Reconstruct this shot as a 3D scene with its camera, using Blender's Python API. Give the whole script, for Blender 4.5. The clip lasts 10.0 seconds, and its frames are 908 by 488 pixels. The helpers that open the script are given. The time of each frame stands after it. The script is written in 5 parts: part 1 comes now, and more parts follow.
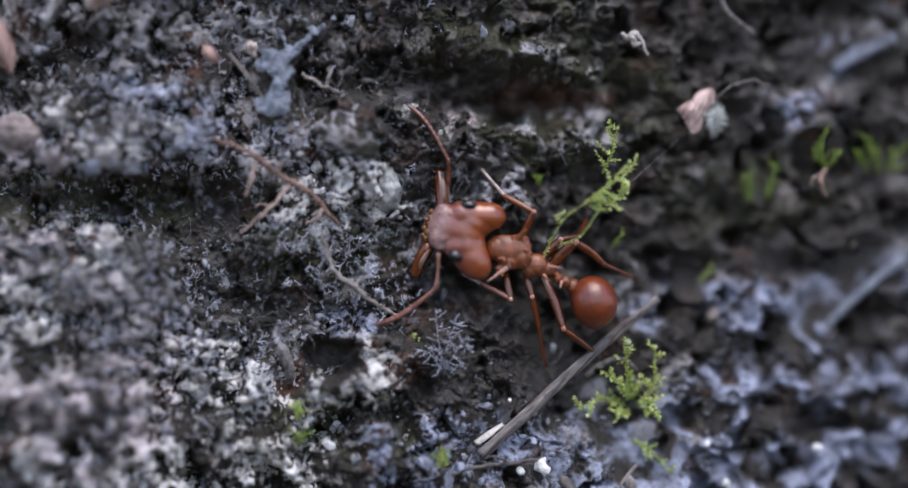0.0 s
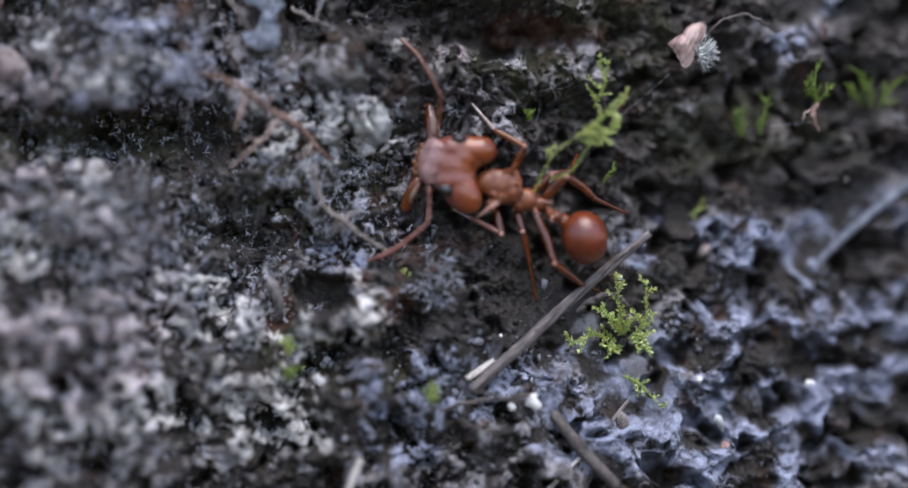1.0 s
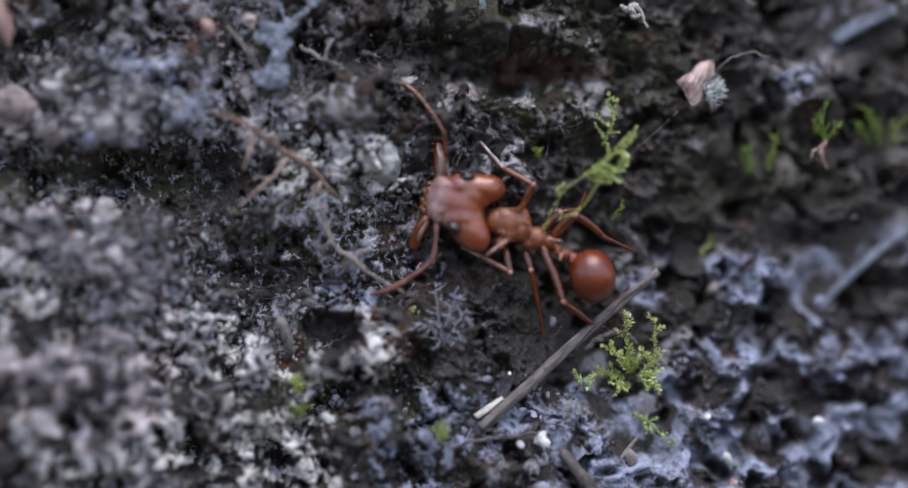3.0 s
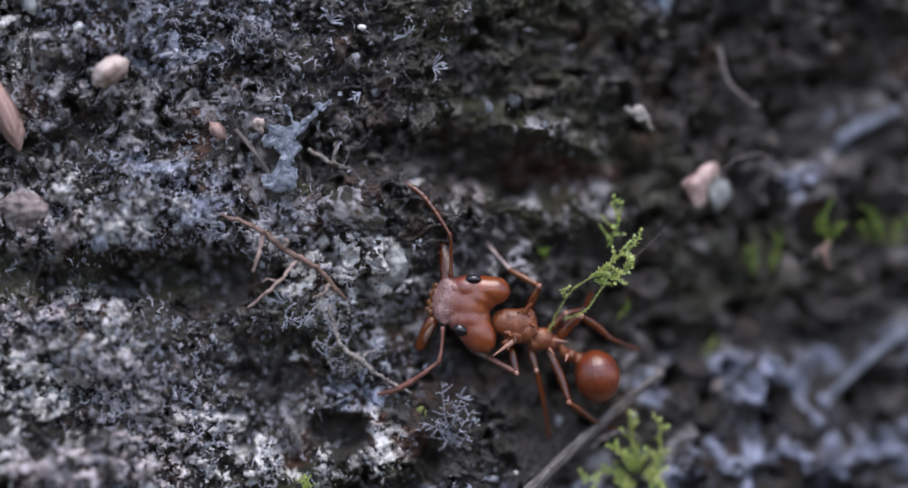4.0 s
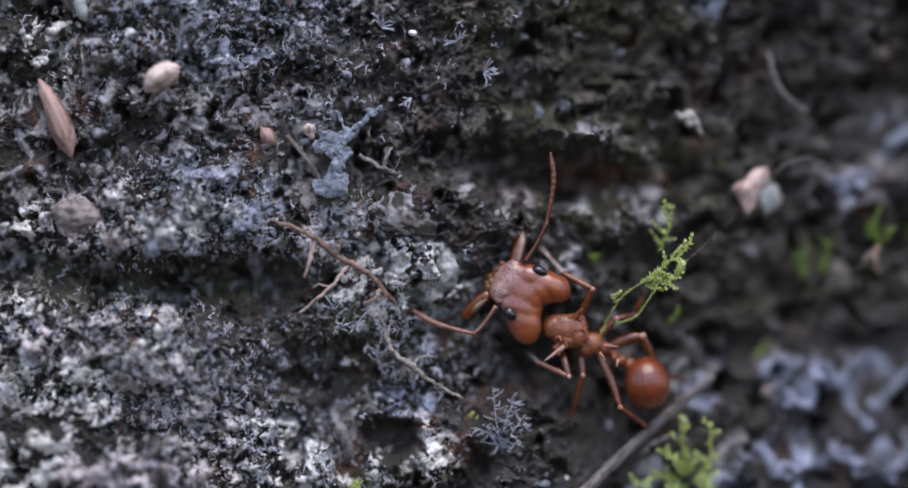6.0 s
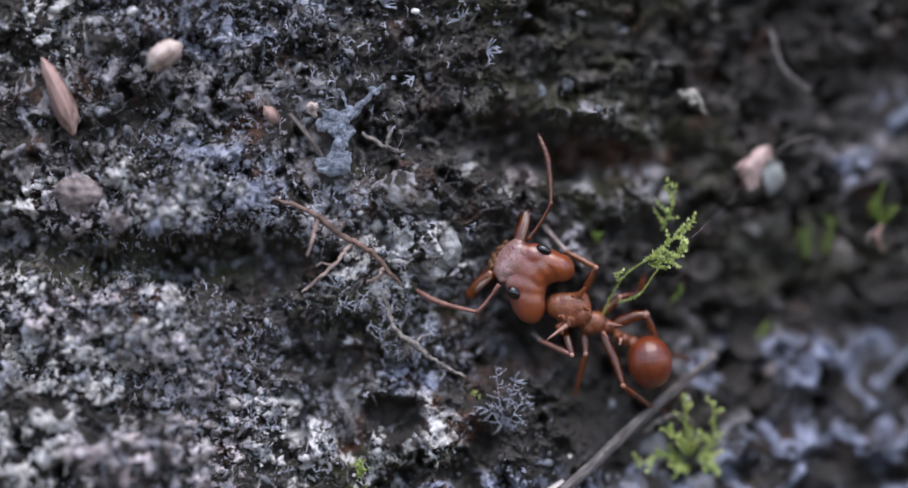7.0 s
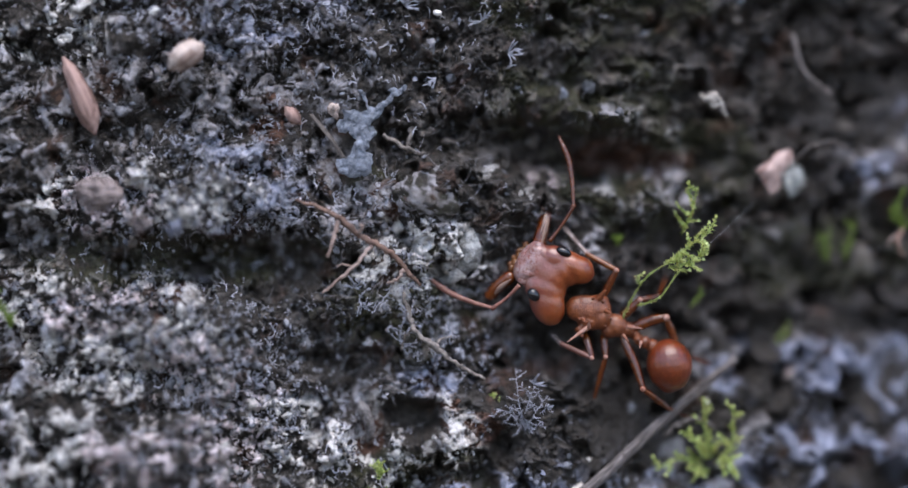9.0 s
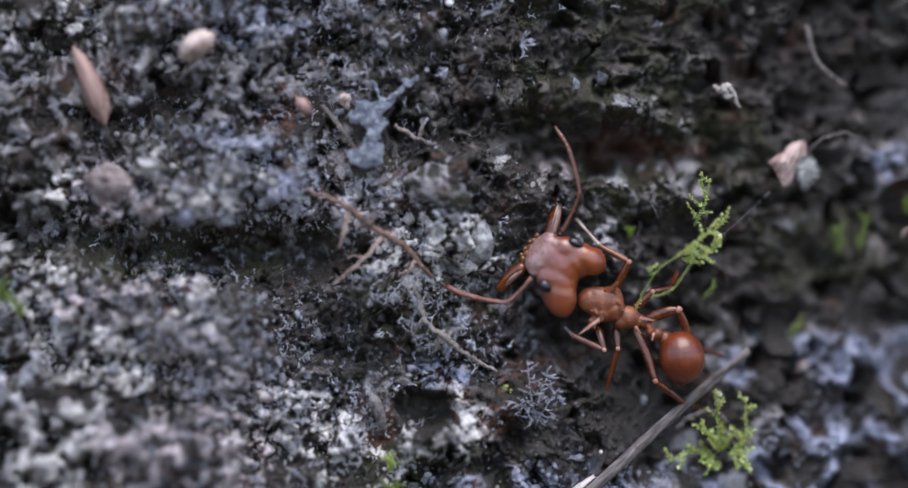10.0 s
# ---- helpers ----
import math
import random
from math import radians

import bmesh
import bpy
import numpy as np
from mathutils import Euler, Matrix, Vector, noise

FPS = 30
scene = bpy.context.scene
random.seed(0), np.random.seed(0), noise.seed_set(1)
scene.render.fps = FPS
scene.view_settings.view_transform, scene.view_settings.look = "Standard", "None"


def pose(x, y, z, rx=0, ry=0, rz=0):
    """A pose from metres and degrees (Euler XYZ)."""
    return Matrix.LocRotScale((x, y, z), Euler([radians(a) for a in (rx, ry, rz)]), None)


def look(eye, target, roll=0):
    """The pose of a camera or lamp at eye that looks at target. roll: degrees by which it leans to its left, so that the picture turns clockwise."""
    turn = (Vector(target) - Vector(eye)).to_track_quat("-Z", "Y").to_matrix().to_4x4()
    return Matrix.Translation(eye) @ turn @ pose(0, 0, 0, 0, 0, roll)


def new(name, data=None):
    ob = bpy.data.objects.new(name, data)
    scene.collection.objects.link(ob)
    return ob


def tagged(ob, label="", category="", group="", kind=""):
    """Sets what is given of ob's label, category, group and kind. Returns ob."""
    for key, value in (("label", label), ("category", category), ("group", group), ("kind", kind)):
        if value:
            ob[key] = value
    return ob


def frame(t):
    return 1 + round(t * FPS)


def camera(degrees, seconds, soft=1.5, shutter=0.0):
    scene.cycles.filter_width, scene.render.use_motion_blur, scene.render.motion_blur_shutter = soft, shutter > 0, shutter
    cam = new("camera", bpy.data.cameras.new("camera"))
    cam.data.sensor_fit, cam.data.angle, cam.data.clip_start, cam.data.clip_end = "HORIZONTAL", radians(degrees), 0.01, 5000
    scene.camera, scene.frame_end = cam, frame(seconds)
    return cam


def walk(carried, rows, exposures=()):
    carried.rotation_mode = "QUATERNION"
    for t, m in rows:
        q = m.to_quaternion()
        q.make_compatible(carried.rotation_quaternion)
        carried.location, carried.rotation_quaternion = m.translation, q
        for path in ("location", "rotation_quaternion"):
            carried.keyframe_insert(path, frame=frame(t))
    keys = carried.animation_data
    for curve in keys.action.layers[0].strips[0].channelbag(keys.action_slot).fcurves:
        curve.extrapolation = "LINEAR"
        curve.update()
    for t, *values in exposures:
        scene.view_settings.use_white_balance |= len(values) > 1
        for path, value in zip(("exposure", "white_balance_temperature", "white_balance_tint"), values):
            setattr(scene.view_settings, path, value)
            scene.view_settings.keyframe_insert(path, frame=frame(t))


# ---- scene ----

MM = 0.001
D = 177.14                      # millimetres from the first eye to the plan's zero depth
UNIT = 43.5 / 1568              # millimetres of one plan unit, a pixel of the camera's first view

# ---- camera and its walk ----
cam = camera(14.0, 10.0, soft=1.5)
cam.data.dof.use_dof = True
cam.data.dof.focus_distance = (D + 0.2) * MM
cam.data.dof.aperture_fstop = 6.2
ROWS = [  # seconds, x, y, z in millimetres, roll in degrees
    (0.0, 0.0, 0.0, 0.0, 0.0),
    (0.5, -0.548, -0.164, -1.715, -0.01),
    (1.0, 0.452, 0.85, -3.116, 0.10),
    (1.5, 1.512, 0.75, -2.925, -0.04),
    (2.0, -0.195, 0.65, -2.368, 0.11),
    (3.5, 0.113, 0.403, 0.587, 0.12),
    (4.0, -0.282, -1.163, 3.572, 0.14),
    (4.5, -2.092, -1.760, 5.047, 0.33),
    (5.0, -3.092, -1.858, 5.540, 0.23),
    (5.5, -2.680, -1.403, 4.664, 0.22),
    (7.0, -2.874, -1.150, 2.803, 0.24),
    (7.5, -2.668, -1.100, 2.268, 0.08),
    (8.0, -3.357, -1.726, 3.221, -0.01),
    (8.5, -4.643, -1.491, 3.737, 0.07),
    (9.0, -3.858, -1.000, 2.895, -0.11),
    (9.5, -4.546, -0.650, 2.870, -0.08),
    (10.0, -4.420, -0.150, 2.476, -0.19),
]
EXPOSURE = 1.06
STOPS = [(0.0, 0.0), (1.0, -0.02), (2.0, -0.09), (3.5, -0.13), (4.5, -0.06), (5.5, -0.05), (7.5, -0.01), (10.0, 0.02)]
walk(cam, [(t, pose(x * MM, (y - D) * MM, z * MM, 90, roll, 0)) for t, x, y, z, roll in ROWS],
     [(t, EXPOSURE + stops, 6500, 14) for t, stops in STOPS])

# ---- world and sun ----
world = bpy.data.worlds.new("world")
scene.world = world
world.use_nodes = True
wn = world.node_tree.nodes
sky = wn.new("ShaderNodeTexSky")
sky.sky_type, sky.sun_disc = "NISHITA", False
sky.sun_elevation, sky.sun_rotation = radians(62), radians(168)
sky.air_density, sky.dust_density = 1.0, 1.5
world.node_tree.links.new(sky.outputs["Color"], wn["Background"].inputs["Color"])
wn["Background"].inputs["Strength"].default_value = 0.15

SUN_FROM = Vector((0.11, -0.53, 1.0))
sun = new("sun", bpy.data.lights.new("sun", "SUN"))
sun.data.energy, sun.data.angle, sun.data.color = 1.15, radians(42), (1.0, 0.98, 0.97)
sun.matrix_world = look(SUN_FROM, (0, 0, 0))


# ---- materials ----
def rgb(c):
    return (c[0], c[1], c[2], 1.0)


class Nodes:
    """A small builder for one material's node tree."""

    def __init__(self, name):
        self.mat = bpy.data.materials.new(name)
        self.mat.use_nodes = True
        self.tree = self.mat.node_tree
        self.bsdf = self.tree.nodes["Principled BSDF"]
        self.coord = self.tree.nodes.new("ShaderNodeTexCoord").outputs["Object"]

    def link(self, a, b):
        self.tree.links.new(a, b)

    def put(self, socket, value):
        if isinstance(value, bpy.types.NodeSocket):
            self.link(value, socket)
        else:
            socket.default_value = value

    def noise(self, per_mm, detail=4.0, rough=0.6, distortion=0.0):
        n = self.tree.nodes.new("ShaderNodeTexNoise")
        n.inputs["Scale"].default_value = per_mm * 1000
        n.inputs["Detail"].default_value = detail
        n.inputs["Roughness"].default_value = rough
        n.inputs["Distortion"].default_value = distortion
        self.link(self.coord, n.inputs["Vector"])
        return n.outputs["Fac"]

    def streaks(self, per_mm, flat, detail=4.0):
        """Noise drawn out upwards."""
        n = self.tree.nodes.new("ShaderNodeTexNoise")
        n.inputs["Scale"].default_value, n.inputs["Detail"].default_value = per_mm * 1000, detail
        m = self.tree.nodes.new("ShaderNodeMapping")
        m.inputs["Scale"].default_value = (1, 1, flat)
        self.link(self.coord, m.inputs["Vector"])
        self.link(m.outputs["Vector"], n.inputs["Vector"])
        return n.outputs["Fac"]

    def steps(self, fac, lo, hi):
        n = self.tree.nodes.new("ShaderNodeMapRange")
        n.interpolation_type = "SMOOTHSTEP"
        self.put(n.inputs["Value"], fac)
        n.inputs["From Min"].default_value, n.inputs["From Max"].default_value = lo, hi
        return n.outputs["Result"]

    def mix(self, fac, a, b):
        n = self.tree.nodes.new("ShaderNodeMix")
        n.data_type = "RGBA"
        self.put(n.inputs[0], fac)
        self.put(n.inputs[6], a)
        self.put(n.inputs[7], b)
        return n.outputs[2]

    def calc(self, op, a, b):
        n = self.tree.nodes.new("ShaderNodeMath")
        n.operation = op
        n.use_clamp = True
        self.put(n.inputs[0], a)
        self.put(n.inputs[1], b)
        return n.outputs[0]

    def attr(self, name):
        n = self.tree.nodes.new("ShaderNodeAttribute")
        n.attribute_name = name
        return n.outputs["Fac"]

    def island(self):
        return self.tree.nodes.new("ShaderNodeNewGeometry").outputs["Random Per Island"]

    def bump(self, fac, mm, strength=1.0):
        n = self.tree.nodes.new("ShaderNodeBump")
        n.inputs["Distance"].default_value = mm * MM
        n.inputs["Strength"].default_value = strength
        self.link(fac, n.inputs["Height"])
        self.link(n.outputs["Normal"], self.bsdf.inputs["Normal"])

    def done(self, color, rough, spec=0.5, **more):
        self.put(self.bsdf.inputs["Base Color"], color)
        self.put(self.bsdf.inputs["Roughness"], rough)
        self.bsdf.inputs["Specular IOR Level"].default_value = spec
        for key, value in more.items():
            self.bsdf.inputs[key.replace("_", " ")].default_value = value
        return self.mat


def two_tone(name, a, b, per_mm, rough=0.6, bump=0.03, spec=0.5, islands=False, **more):
    """A surface of two colours in grain and blotches, with fine relief."""
    m = Nodes(name)
    coarse, fine = m.noise(per_mm, 3), m.noise(per_mm * 6, 4, 0.65)
    fac = m.calc("ADD", m.calc("MULTIPLY", coarse, 0.6), m.calc("MULTIPLY", fine, 0.4))
    fac = m.steps(fac, 0.36, 0.64)
    if islands:
        fac = m.calc("ADD", m.calc("MULTIPLY", fac, 0.5), m.calc("MULTIPLY", m.island(), 0.5))
    m.bump(fine, bump)
    return m.done(m.mix(fac, rgb(a), rgb(b)), rough, spec, **more)


def bark_material():
    """Dark rotten bark; pale lichen on its net of ridges, shade painted into the gaps, in colours that change from
    patch to patch.
    """
    m = Nodes("mossy_bark")
    blotch, clot, grain, fleck = m.noise(0.55, 4, 0.65, 0.5), m.noise(1.3, 5, 0.72, 0.3), m.noise(4.5, 5, 0.72), m.noise(12.0, 3, 0.6)
    flat = m.noise(0.38, 4, 0.6)
    # tone follows the relief: crests painted lighter, gaps darker as if shaded
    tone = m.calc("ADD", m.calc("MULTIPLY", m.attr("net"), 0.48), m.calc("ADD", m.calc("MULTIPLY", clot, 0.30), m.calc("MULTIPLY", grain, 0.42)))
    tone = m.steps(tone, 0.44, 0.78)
    wood = m.mix(m.steps(grain, 0.40, 0.70), rgb((0.020, 0.017, 0.014)), rgb((0.056, 0.047, 0.040)))
    olive = m.mix(m.steps(fleck, 0.4, 0.65), rgb((0.018, 0.018, 0.009)), rgb((0.058, 0.056, 0.026)))
    rust = m.mix(m.steps(grain, 0.38, 0.66), rgb((0.030, 0.013, 0.007)), rgb((0.125, 0.058, 0.036)))
    under = m.mix(m.calc("MULTIPLY", m.attr("algae"), m.steps(blotch, 0.38, 0.54)), wood, olive)
    under = m.mix(m.calc("MULTIPLY", m.steps(flat, 0.57, 0.65), 0.6), under, rust)
    under = m.mix(m.attr("rust"), under, rust)
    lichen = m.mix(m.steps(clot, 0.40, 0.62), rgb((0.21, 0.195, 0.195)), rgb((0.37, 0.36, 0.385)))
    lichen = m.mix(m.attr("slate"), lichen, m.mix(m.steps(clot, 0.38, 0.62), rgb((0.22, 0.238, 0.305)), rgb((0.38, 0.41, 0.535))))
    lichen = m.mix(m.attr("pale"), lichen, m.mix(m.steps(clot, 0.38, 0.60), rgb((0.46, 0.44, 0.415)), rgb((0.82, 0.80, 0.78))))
    lichen = m.mix(m.calc("MULTIPLY", m.attr("pink"), m.steps(clot, 0.42, 0.58)), lichen, rgb((0.58, 0.47, 0.48)))
    # lichen held back where soil and painted shade darken the bark
    bare = m.calc("SUBTRACT", 1.0, m.calc("MULTIPLY", m.attr("humus_shade"), 0.87))
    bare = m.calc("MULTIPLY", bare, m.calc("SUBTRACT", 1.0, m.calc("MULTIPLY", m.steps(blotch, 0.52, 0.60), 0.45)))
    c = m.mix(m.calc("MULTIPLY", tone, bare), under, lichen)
    frost = m.mix(m.attr("pale"), rgb((0.70, 0.70, 0.78)), rgb((0.80, 0.78, 0.77)))
    frost = m.mix(m.attr("pink"), frost, rgb((0.82, 0.73, 0.77)))
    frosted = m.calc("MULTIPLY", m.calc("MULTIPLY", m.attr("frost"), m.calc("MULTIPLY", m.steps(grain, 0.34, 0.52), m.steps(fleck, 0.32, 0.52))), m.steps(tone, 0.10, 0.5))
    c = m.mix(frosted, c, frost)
    streak = m.calc("MULTIPLY", m.steps(m.streaks(0.9, 0.4), 0.54, 0.66), m.attr("humus_shade"))
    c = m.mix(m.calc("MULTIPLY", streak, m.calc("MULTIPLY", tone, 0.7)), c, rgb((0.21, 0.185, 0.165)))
    m.bump(m.calc("ADD", m.calc("MULTIPLY", grain, 0.6), m.calc("MULTIPLY", fleck, 0.4)), 0.20, 1.0)
    rough = m.calc("ADD", m.calc("MULTIPLY", fleck, 0.45), 0.32)
    return m.done(c, rough, 0.4)


def face_material():
    """Amber cuticle on the lobes, plum-brown sheen painted between the eyes, pale dust and painted sheen on the muzzle.
    """
    m = Nodes("ant_head_cuticle")
    coarse, fine = m.noise(1.1, 3), m.noise(7.0, 4, 0.65)
    amber = m.mix(m.steps(coarse, 0.36, 0.64), rgb((0.17, 0.032, 0.005)), rgb((0.26, 0.060, 0.010)))
    split = m.tree.nodes.new("ShaderNodeSeparateXYZ")
    m.link(m.coord, split.inputs[0])
    ahead = m.calc("MULTIPLY", split.outputs[0], -1000.0 / 3.0)
    # plum tint paints in the sky's sheen on the forehead
    c = m.mix(m.calc("MULTIPLY", m.steps(ahead, 0.10, 0.50), 0.85), amber, rgb((0.17, 0.040, 0.024)))
    # pale dust on the muzzle, with its pinkish sheen painted in
    dust_sheen = m.calc("MULTIPLY", m.steps(ahead, 0.55, 0.82), m.steps(fine, 0.28, 0.60))
    c = m.mix(m.calc("MULTIPLY", dust_sheen, 0.75), c, rgb((0.36, 0.25, 0.24)))
    m.bump(fine, 0.03)
    rough = m.calc("ADD", 0.25, m.calc("MULTIPLY", m.calc("ADD", dust_sheen, m.calc("MULTIPLY", fine, 0.4)), 0.22))
    return m.done(c, rough, 0.5, Coat_Weight=0.8, Coat_Roughness=0.19, Subsurface_Weight=0.12, Subsurface_Scale=0.0004)


def along(name, a, b, per_mm, turn, rough=0.6, bump=0.05):
    """Dry wood with its grain drawn out along a line in the plan, turned upwards by that many degrees."""
    m = Nodes(name)
    noises = []
    for size, long in ((per_mm, 9.0), (per_mm * 3.5, 14.0)):
        n, w = m.tree.nodes.new("ShaderNodeTexNoise"), m.tree.nodes.new("ShaderNodeMapping")
        w.vector_type = "TEXTURE"
        w.inputs["Rotation"].default_value, w.inputs["Scale"].default_value = (0, -radians(turn), 0), (long, 1, 1)
        n.inputs["Scale"].default_value, n.inputs["Detail"].default_value = size * 1000, 4
        m.link(m.coord, w.inputs["Vector"])
        m.link(w.outputs["Vector"], n.inputs["Vector"])
        noises.append(n.outputs["Fac"])
    fac = m.calc("ADD", m.calc("MULTIPLY", noises[0], 0.5), m.calc("MULTIPLY", noises[1], 0.5))
    spot = m.steps(m.noise(1.6, 4), 0.55, 0.68)
    c = m.mix(m.steps(fac, 0.38, 0.62), rgb(a), rgb(b))
    c = m.mix(m.calc("MULTIPLY", spot, 0.6), c, rgb([0.5 * q for q in a]))
    m.bump(noises[1], bump)
    return m.done(c, rough, 0.4)


MAT = {
    "bark": bark_material(),
    "soil": two_tone("forest_soil", (0.03, 0.024, 0.018), (0.08, 0.06, 0.04), 0.02, 0.9),
    "crumb": two_tone("soil_crumb", (0.02, 0.02, 0.021), (0.34, 0.35, 0.39), 1.5, 0.6, islands=True),
    "pale_crumb": two_tone("pale_crumb", (0.12, 0.11, 0.105), (0.70, 0.66, 0.655), 1.5, 0.6, islands=True),
    "fibre": two_tone("dead_fibre", (0.035, 0.032, 0.032), (0.40, 0.395, 0.42), 1.2, 0.6, islands=True),
    "scale": two_tone("lichen_scale", (0.045, 0.048, 0.054), (0.42, 0.44, 0.52), 2.0, 0.55, islands=True),
    "plate": two_tone("lichen_plate", (0.12, 0.145, 0.185), (0.52, 0.57, 0.68), 3.0, 0.5, 0.22),
    "ant": two_tone("ant_cuticle", (0.10, 0.015, 0.003), (0.18, 0.034, 0.006), 1.4, 0.34, 0.012, 0.5,
                    Coat_Weight=0.55, Coat_Roughness=0.30, Subsurface_Weight=0.08, Subsurface_Scale=0.0004),
    # pale inner ridge; the jaw's greyish highlight is painted into this colour
    "jaw_blade": two_tone("jaw_blade", (0.20, 0.12, 0.09), (0.34, 0.24, 0.19), 1.4, 0.30, 0.01, 0.5),
    "mouth": two_tone("mouthpart", (0.07, 0.022, 0.006), (0.20, 0.08, 0.025), 2.0, 0.22, 0.01, 0.5),
    "ant_head": face_material(),
    "ant_thorax": two_tone("ant_thorax_cuticle", (0.12, 0.028, 0.007), (0.25, 0.072, 0.022), 1.6, 0.30, 0.07, 0.45,
                           Coat_Weight=0.5, Coat_Roughness=0.22),
    "ant_leg": two_tone("ant_leg_cuticle", (0.045, 0.008, 0.0015), (0.145, 0.034, 0.004), 0.8, 0.24, 0.01, 0.5,
                        Coat_Weight=0.5, Coat_Roughness=0.14),
    "ant_dusty": two_tone("ant_dusty_leg", (0.11, 0.036, 0.024), (0.24, 0.11, 0.085), 1.4, 0.35, 0.01),
    "ant_tibia": two_tone("ant_tibia_cuticle", (0.12, 0.030, 0.004), (0.25, 0.080, 0.012), 1.0, 0.28, 0.01, 0.35,
                          Coat_Weight=0.6, Coat_Roughness=0.12),
    # pale pinkish tarsi; the whiteness paints in the foreleg's glint
    "ant_tarsus": two_tone("ant_tarsus_cuticle", (0.28, 0.20, 0.18), (0.58, 0.49, 0.47), 1.5, 0.3, 0.01),
    "spine": two_tone("ant_spine", (0.26, 0.10, 0.06), (0.50, 0.30, 0.24), 1.5, 0.35, 0.01),
    "hypha": two_tone("lichen_thread", (0.16, 0.165, 0.19), (0.66, 0.67, 0.76), 0.8, 0.55, islands=True),
    "burl": two_tone("rough_burl", (0.09, 0.068, 0.062), (0.42, 0.345, 0.335), 1.4, 0.6, 0.14),
    "root_pale": two_tone("pale_rootlet", (0.20, 0.135, 0.11), (0.46, 0.35, 0.31), 1.0, 0.6, 0.03),
    "knob": two_tone("bare_knob", (0.14, 0.14, 0.135), (0.46, 0.47, 0.47), 1.1, 0.6, 0.12),
    "knot": two_tone("bark_knot", (0.028, 0.023, 0.021), (0.27, 0.25, 0.25), 0.9, 0.6, 0.14),
    "eye": two_tone("ant_eye", (0.004, 0.004, 0.005), (0.010, 0.010, 0.012), 4.0, 0.10, 0.004, 0.7),
    "tooth": two_tone("mandible_tooth", (0.010, 0.006, 0.005), (0.03, 0.012, 0.008), 2.0, 0.25, 0.01),
    "moss": two_tone("moss_leaf", (0.30, 0.38, 0.075), (0.72, 0.77, 0.34), 0.9, 0.5, 0.01, 0.4, True,
                     Subsurface_Weight=0.15, Subsurface_Scale=0.0003),
    "moss_dark": two_tone("moss_leaf_dark", (0.055, 0.095, 0.012), (0.19, 0.27, 0.045), 0.9, 0.5, 0.01, 0.4, True),
    "moss_stem": two_tone("moss_stem", (0.12, 0.18, 0.03), (0.25, 0.33, 0.06), 0.9, 0.55),
    "root": two_tone("rootlet", (0.085, 0.050, 0.038), (0.25, 0.155, 0.12), 0.8, 0.6, 0.04),
    "root_grey": two_tone("grey_rootlet", (0.055, 0.046, 0.04), (0.32, 0.28, 0.255), 1.3, 0.65, 0.05),
    "twig": along("dry_twig", (0.060, 0.050, 0.047), (0.27, 0.235, 0.225), 1.6, 41, 0.6, 0.10),
    "stub": two_tone("lichen_stub", (0.045, 0.05, 0.062), (0.21, 0.235, 0.30), 1.0, 0.6, 0.14),
    "twig_dark": two_tone("dark_twig", (0.035, 0.03, 0.028), (0.13, 0.11, 0.10), 0.8, 0.65, 0.04),
    "straw": two_tone("pale_straw", (0.30, 0.27, 0.24), (0.58, 0.54, 0.50), 0.8, 0.6, 0.03),
    "flake": along("pink_bark_flake", (0.14, 0.080, 0.064), (0.41, 0.27, 0.235), 1.6, -66, 0.6, 0.14),
    "flake_pale": along("pale_pink_flake", (0.26, 0.155, 0.135), (0.60, 0.44, 0.40), 1.3, 62, 0.6, 0.10),
    "husk": along("beige_husk", (0.26, 0.17, 0.14), (0.68, 0.57, 0.51), 1.5, 38, 0.6, 0.12),
    "down": two_tone("white_down", (0.22, 0.23, 0.22), (0.58, 0.60, 0.58), 1.5, 0.8, 0.03),
    "grit": two_tone("white_grit", (0.45, 0.43, 0.41), (0.80, 0.79, 0.78), 1.5, 0.5, 0.03),
    "silk": two_tone("spider_silk", (0.5, 0.5, 0.52), (0.7, 0.7, 0.72), 1.0, 0.3, 0.0),
}


# ---- noise and shape helpers (millimetres) ----
def hash01(ix, iy, seed):
    h = (ix.astype(np.int64) * 374761393 + iy.astype(np.int64) * 668265263 + seed * 974634777) & 0xFFFFFFFF
    h = ((h ^ (h >> 13)) * 1274126177) & 0xFFFFFFFF
    h = ((h ^ (h >> 16)) * 2246822519) & 0xFFFFFFFF
    return ((h ^ (h >> 15)) & 0xFFFFFF) / float(0xFFFFFF)


def perlin(x, y, seed):
    ix, iy = np.floor(x), np.floor(y)
    fx, fy = x - ix, y - iy
    out = 0
    wx, wy = fx * fx * fx * (fx * (fx * 6 - 15) + 10), fy * fy * fy * (fy * (fy * 6 - 15) + 10)
    for ox in (0, 1):
        for oy in (0, 1):
            a = hash01(ix + ox, iy + oy, seed) * 2 * np.pi
            dot = np.cos(a) * (fx - ox) + np.sin(a) * (fy - oy)
            out = out + dot * (wx if ox else 1 - wx) * (wy if oy else 1 - wy)
    return out * 1.5


